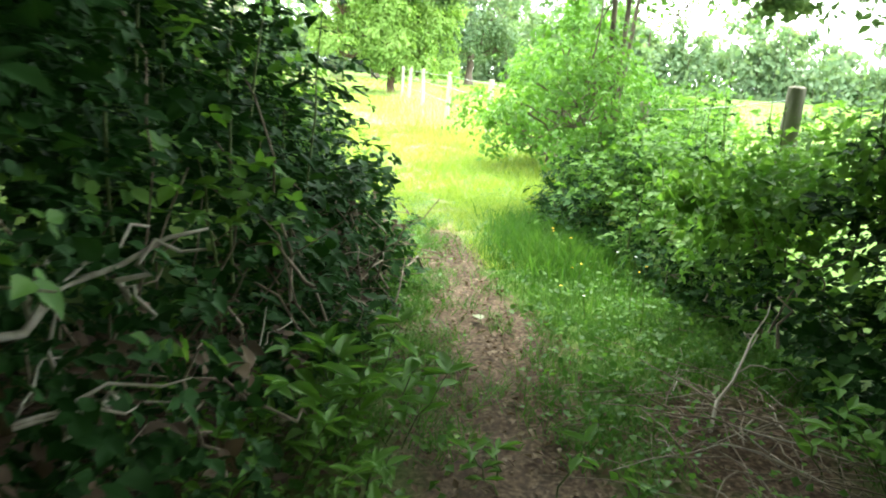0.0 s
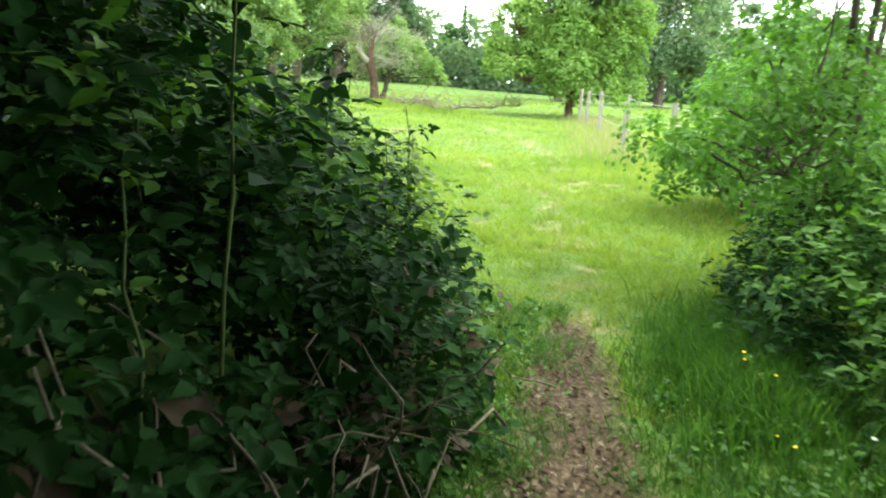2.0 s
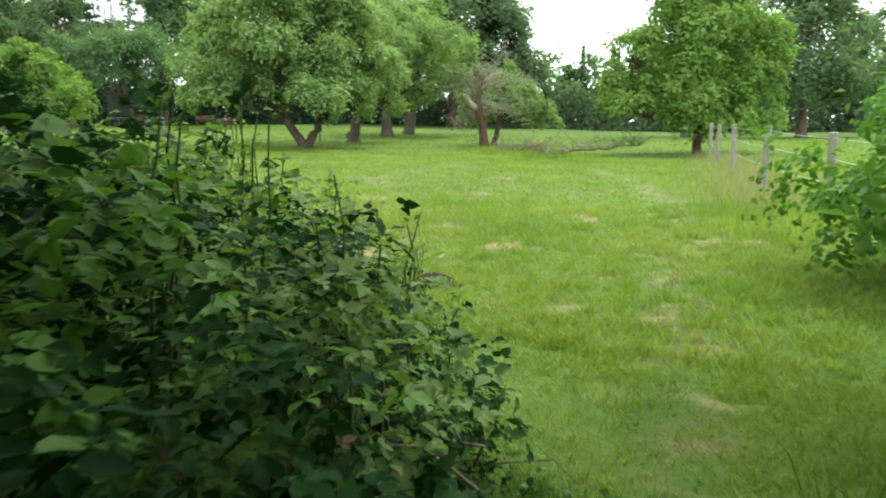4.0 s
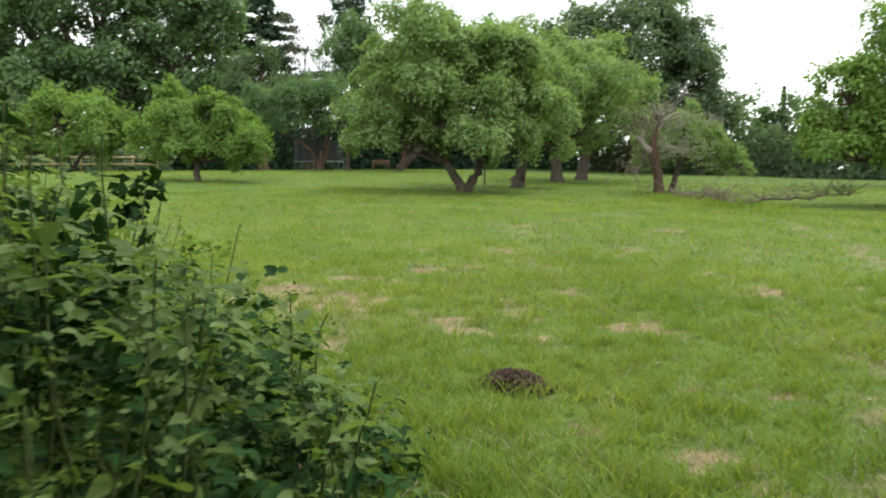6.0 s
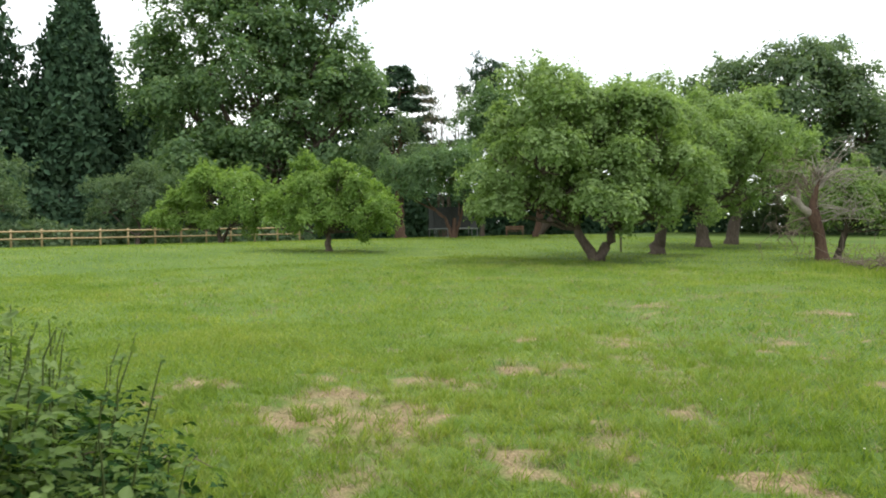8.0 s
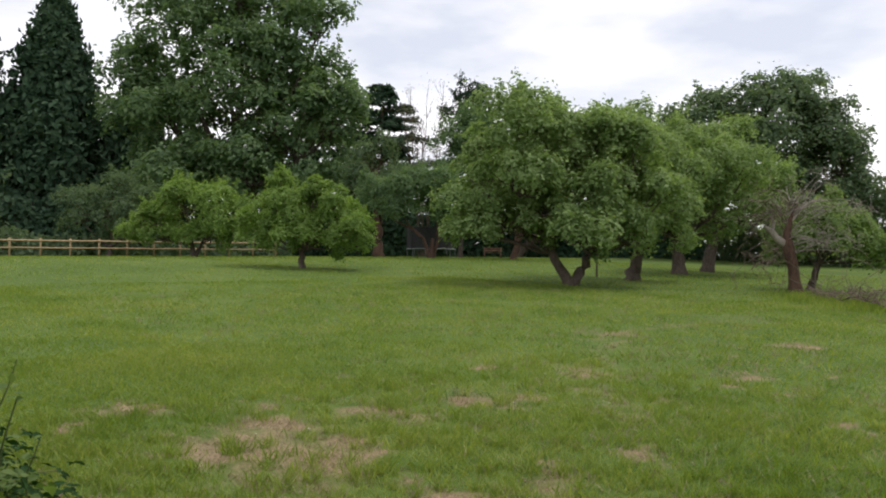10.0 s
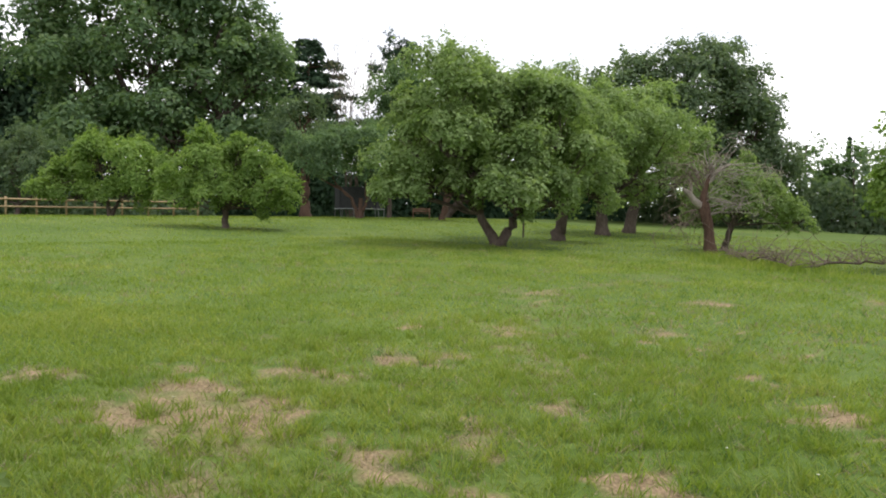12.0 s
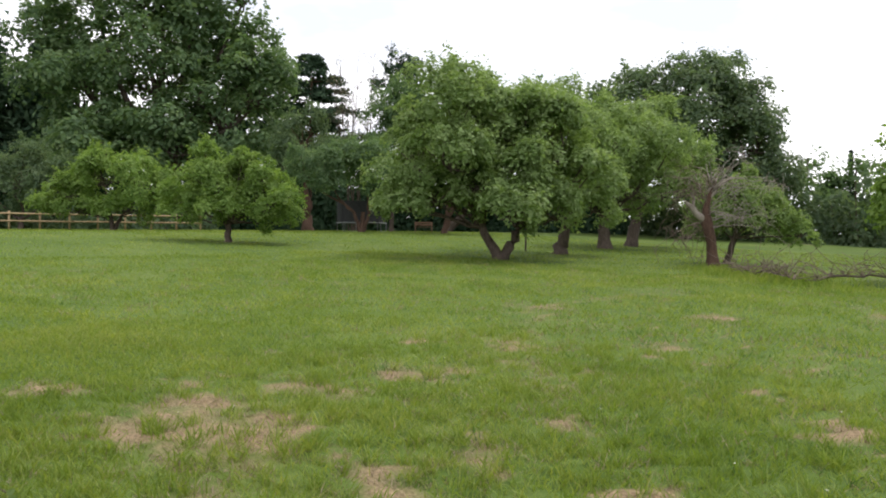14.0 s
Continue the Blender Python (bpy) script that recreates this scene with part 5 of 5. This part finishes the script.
# ---- grass ----
def blades(x, y, height, width, segments, lean=0.75):
    n = len(x)
    a = rng.uniform(0, 2 * np.pi, n)
    h = height * rng.uniform(0.45, 1.3, n)
    w = width * rng.uniform(0.7, 1.3, n)
    lx_, ly_ = rng.normal(0, lean, n) * h, rng.normal(0, lean, n) * h
    z = land(x, y) - 0.01
    cx, cy = np.cos(a) * w / 2, np.sin(a) * w / 2
    if segments == 1:
        v = np.stack([np.stack([x - cx, y - cy, z], -1), np.stack([x + cx, y + cy, z], -1), np.stack([x + lx_, y + ly_, z + h], -1)], 1)
        f = np.array([[0, 1, 2]])
    else:
        mx, my, mz = x + lx_ * 0.5, y + ly_ * 0.5, z + h * 0.6
        v = np.stack([np.stack([x - cx, y - cy, z], -1), np.stack([x + cx, y + cy, z], -1), np.stack([mx + cx * 0.8, my + cy * 0.8, mz], -1),
                      np.stack([mx - cx * 0.8, my - cy * 0.8, mz], -1), np.stack([x + lx_ * 1.1, y + ly_ * 1.1, z + h * 0.95], -1)], 1)
        f = np.array([[0, 1, 2], [0, 2, 3], [3, 2, 4]])
    k = v.shape[1]
    return v.reshape(-1, 3), (np.arange(n)[:, None, None] * k + f[None]).reshape(-1, 3)


def inside_hedge(x, y):
    L, Rr = np.array(LEFT), np.array(RIGHT)[::-1]
    left_x = np.interp(y, L[:8, 1], L[:8, 0])
    under = (y < 7.6) & (x < left_x - 0.15)
    ly_ = np.interp(-x, -L[7:, 0], L[7:, 1])
    under |= (x < -1.45) & (y < ly_ - 0.15)
    right_x = np.interp(y, Rr[:, 1], Rr[:, 0])
    return under | ((y < 11.4) & (x > right_x + 0.35))


def scatter(n, x0, x1, y0, y1, clear=1.0):
    x, y = rng.uniform(x0, x1, n), rng.uniform(y0, y1, n)
    drift = np.sin(x * 1.3 + 2 * np.sin(y * 0.7)) * np.sin(y * 1.1 + 1.5 * np.sin(x * 0.9))
    chance = 0.75 + 0.25 * drift
    ok = ~inside_hedge(x, y) & (rng.random(n) < chance)
    ok &= rng.random(n) > np.clip(dirt_at(x, y) * 1.7 - 0.25, 0, 0.985) * clear
    return x[ok], y[ok]


def turf(name, x, y, mat, height, width, segments, label, lean=0.75):
    v, f = blades(x, y, height, width, segments, lean)
    me = mesh_from(name, v, f, mat)
    return tagged(new(name, me), label, "grass", kind="stuff")


def split_dry(x, y):
    w = rng.random(len(x)) < np.clip(dry_at(x, y) * 1.7, 0.02, 0.93)
    return (x[~w], y[~w]), (x[w], y[w])


def height_drift(x, y, base):
    return base * (0.85 + 0.35 * (0.5 + 0.5 * np.sin(x * 0.9 + 1.3 * np.sin(y * 0.8))) * (0.5 + 0.5 * np.sin(y * 1.2 - x * 0.5))) * (1 - 0.55 * np.clip(dry_at(x, y), 0, 1))


x, y = scatter(185000, -12.0, 1.0, 8.6, 18.5)
near = rng.random(len(x)) < np.clip((18.5 - y) / 6, 0, 1)
tx, ty = rng.uniform(-8, 0.8, 1500), 9.2 + 8.5 * rng.random(1500) ** 1.5
tx, ty = np.repeat(tx, 26) + rng.normal(0, 0.045, 39000), np.repeat(ty, 26) + rng.normal(0, 0.045, 39000)
off = ~inside_hedge(tx, ty)
turf("grass_tuft", tx[off], ty[off], M_GRASS, 0.13, 0.008, 2, "taller tufts of bright green grass", 0.6)
x, y = x[near], y[near]
live, dry = split_dry(x, y)
turf("meadow_grass", *live, M_GRASS, height_drift(*live, 0.085), 0.0095, 2, "short bright green meadow grass")
turf("dry_grass", *dry, M_STRAW, height_drift(*dry, 0.055), 0.006, 2, "short straw-coloured dry grass", 0.9)
hx, hy = rng.uniform(-9.5, 0.5, 90000), rng.uniform(9.5, 19.0, 90000)
hay = (rng.random(90000) < np.clip(dry_at(hx, hy) * 2.2 - 0.3, 0, 0.95)) & ~inside_hedge(hx, hy)
turf("hay_thatch", hx[hay], hy[hay], M_STRAW, 0.022, 0.007, 1, "flattened tangle of cut dry hay stalks", 2.6)
x, y = scatter(42000, -1.2, 2.0, 5.6, 9.4)
turf("meadow_grass", x, y, M_GRASS, height_drift(x, y, 0.075), 0.006, 2, "fresh green grass at the gap in the hedge")
fx, fy = rng.uniform(-8, 0.8, 800), 9.2 + 12 * rng.random(800) ** 1.4
fx, fy = np.repeat(fx, 9) + rng.normal(0, 0.05, 7200), np.repeat(fy, 9) + rng.normal(0, 0.035, 7200)
off = ~inside_hedge(fx, fy)
turf("dry_grass", fx[off], fy[off], M_STRAW, 0.075, 0.006, 2, "small withered straw tufts among green grass", 1.0)
x, y = scatter(140000, -26, 3, 12.5, 32.0)
tx, ty = rng.uniform(-22, 2, 2600), 13 + 19 * rng.random(2600)
for share, tone, tall, words in ((slice(0, 1300), M_GRASS, 0.15, "longer bright tufts across the meadow"), (slice(1300, 1900), M_VERGE, 0.13, "darker green tufts across the meadow"), (slice(1900, 2600), M_STRAW, 0.10, "withered straw tufts across the meadow")):
    bx, by = np.repeat(tx[share], 14), np.repeat(ty[share], 14)
    bx, by = bx + rng.normal(0, 0.11, len(bx)), by + rng.normal(0, 0.08, len(by))
    off = ~inside_hedge(bx, by)
    turf("grass_tuft", bx[off], by[off], tone, tall, 0.011, 1, words, 0.7)
far = (rng.random(len(x)) < np.clip((y - 12.5) / 6, 0, 1)) | (x < -10.5)
x, y = x[far], y[far]
live, dry = split_dry(x, y)
turf("meadow_grass", *live, M_GRASS, height_drift(*live, 0.08), 0.027, 1, "soft green meadow grass")
turf("dry_grass", *dry, M_STRAW, height_drift(*dry, 0.07), 0.016, 1, "straw-coloured dry grass", 0.8)
x, y = scatter(36000, -26, -8, 8.5, 13.5)
turf("meadow_grass", x, y, M_GRASS, height_drift(x, y, 0.08), 0.024, 1, "soft green meadow grass")
x, y = scatter(110000, -60, 4, 26, 60)
turf("meadow_grass", x, y, M_GRASS, height_drift(x, y, 0.09), 0.04, 1, "distant meadow grass under the apple trees")
x, y = scatter(30000, -58, -24, 9, 28)
turf("meadow_grass", x, y, M_GRASS, height_drift(x, y, 0.09), 0.035, 1, "distant meadow grass")
x, y = scatter(26000, 2.5, 40, 8, 60)
turf("pasture_grass", x, y, M_GRASS, 0.2, 0.04, 1, "pale green pasture grass beyond the fence")

# verges of the path, with longer tufts
x, y = scatter(46000, -0.85, 2.1, 2.6, 6.6)
long = np.clip((x - 0.45) / 0.5, 0, 1) * np.clip((y - 2.9) / 0.7, 0, 1)
keep = rng.random(len(x)) < 0.30 + 0.70 * np.clip(np.abs(x - 0.25) / 0.55, 0, 1)
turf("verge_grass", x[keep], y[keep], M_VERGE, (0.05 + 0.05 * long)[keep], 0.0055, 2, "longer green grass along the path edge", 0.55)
tx, ty = rng.uniform(-0.75, 1.0, 420), rng.uniform(2.7, 7.2, 420)
near_edge = rng.random(420) < 0.10 + 0.9 * np.clip(np.abs(tx - 0.24) / 0.34 - 0.25, 0, 1)
tx, ty = tx[near_edge], ty[near_edge]
tx, ty = np.repeat(tx, 34) + rng.normal(0, 0.05, 34 * len(tx)), np.repeat(ty, 34) + rng.normal(0, 0.06, 34 * len(ty))
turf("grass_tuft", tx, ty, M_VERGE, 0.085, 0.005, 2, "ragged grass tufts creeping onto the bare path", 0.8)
x = rng.normal(1.0, 0.24, 6000)
y = rng.normal(6.4, 0.5, 6000)
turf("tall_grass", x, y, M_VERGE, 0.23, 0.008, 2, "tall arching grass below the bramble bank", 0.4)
y = rng.uniform(17, 36, 3600)
x = rng.normal(0.35, 0.55, 3600) - (y - 17) * 0.09
turf("tall_grass", x, y, M_STRAW, 0.34, 0.008, 2, "tall pale seeding grass along the post fence", 0.25)
y = rng.uniform(14, 36, 6000)
x = rng.normal(0.45, 0.7, 6000) - (y - 17) * 0.09
turf("tall_grass", x, y, M_GRASS, 0.30, 0.010, 2, "longer green grass along the post fence", 0.35)
y = rng.normal(33.6, 1.5, 5200)
x = -9.2 - (y - 33.6) * 0.7 + rng.normal(0, 1.0, 5200)
turf("tall_grass", x, y, M_GRASS, 0.26, 0.02, 2, "long grass round the fallen branches", 0.35)


# low weeds on the verges and under the hedge
wx, wy = rng.uniform(-0.95, 2.0, 16000), rng.uniform(1.6, 7.2, 16000)
patchy = 0.5 + 0.5 * np.sin(wx * 6.3 + 2 * np.sin(wy * 3.1)) * np.sin(wy * 5.3 + 1.7 * np.sin(wx * 4))
ok = (rng.random(16000) < patchy * np.clip(np.abs(wx - 0.22) / 0.5 - 0.12, 0, 1)) & (rng.random(16000) > dirt_at(wx, wy) * 0.75)
wx, wy = wx[ok], wy[ok]
wp = np.stack([wx, wy, land(wx, wy) + rng.uniform(0.01, 0.09, len(wx))], -1)
weeds = thing("low_weeds", 0, 3, 0, "low round-leaved weeds creeping along the path edge", "plant", kind="stuff")
part("foliage", [leaves(wp - (0, 3, 0), unit(np.array([0, 0, 1.0]) + 0.45 * rng.standard_normal(wp.shape)), 0.042, "kite", 0.85)], M_VERGE, weeds, kind="stuff")
pick_up = rng.random(len(wx)) < 0.4
part("foliage", [leaves(wp[pick_up] + (0.02, -2.98, 0.01), unit(np.array([0, 0, 1.0]) + 0.45 * rng.standard_normal(wp[pick_up].shape)), 0.035, "kite", 0.8)], M_FRESH, weeds, kind="stuff")


# ---- flowers ----
def flower(name, x, y, h, r, mat, label, group, petals=9):
    root = thing(name, x, y, ground_z(x, y), label, "flower", group)
    top = np.array([rng.normal(0, 0.02), rng.normal(0, 0.02), h])
    part("stem", [tube(bent((0, 0, -0.01), top, 4, 0, 0.004), np.linspace(0.0025, 0.002, 4), 5)], M_CANE, root)
    a = np.linspace(0, 2 * np.pi, petals, endpoint=False)
    d = np.stack([np.cos(a) * 30, np.sin(a) * 30, np.full(petals, 8.0)], -1)
    part("head", [leaves(np.tile(top, (petals, 1)), unit(np.array([0, 0, 1.0]) - d * 0.008), np.full(petals, r), "kite", 0.6, 0.05, d)], mat, root)


for fx, fy, fh in ((0.95, 5.8, 0.30), (0.90, 5.92, 0.30), (1.04, 5.7, 0.27), (1.04, 5.42, 0.10), (1.19, 4.13, 0.46), (1.0, 5.1, 0.22), (0.82, 4.75, 0.14), (1.3, 4.6, 0.3)):
    flower("yellow_flower", fx, fy, fh, 0.014, M_YELLOW, "small yellow flower on a thin stem in grass", "yellow flowers in the verge")
for fx, fy, fh in ((1.19, 4.40, 0.46), (1.25, 5.0, 0.35), (0.9, 4.3, 0.2)):
    flower("white_flower", fx, fy, fh, 0.014, M_WHITE, "small white flower in the grass verge", "white flowers in the verge")
for _ in range(16):
    flower("daisy", rng.uniform(-7, -0.5), rng.uniform(9.8, 17), 0.09, 0.012, M_WHITE, "tiny white daisy in the meadow", "daisies in the meadow")

# rough grass at the foot of the bushes on the far side of the path
x, y = rng.uniform(1.0, 4.2, 11000), rng.uniform(7.4, 14.0, 11000)
turf("rough_grass", x, y, M_GRASS, 0.13, 0.012, 2, "rough green grass growing under the bushes", 0.5)
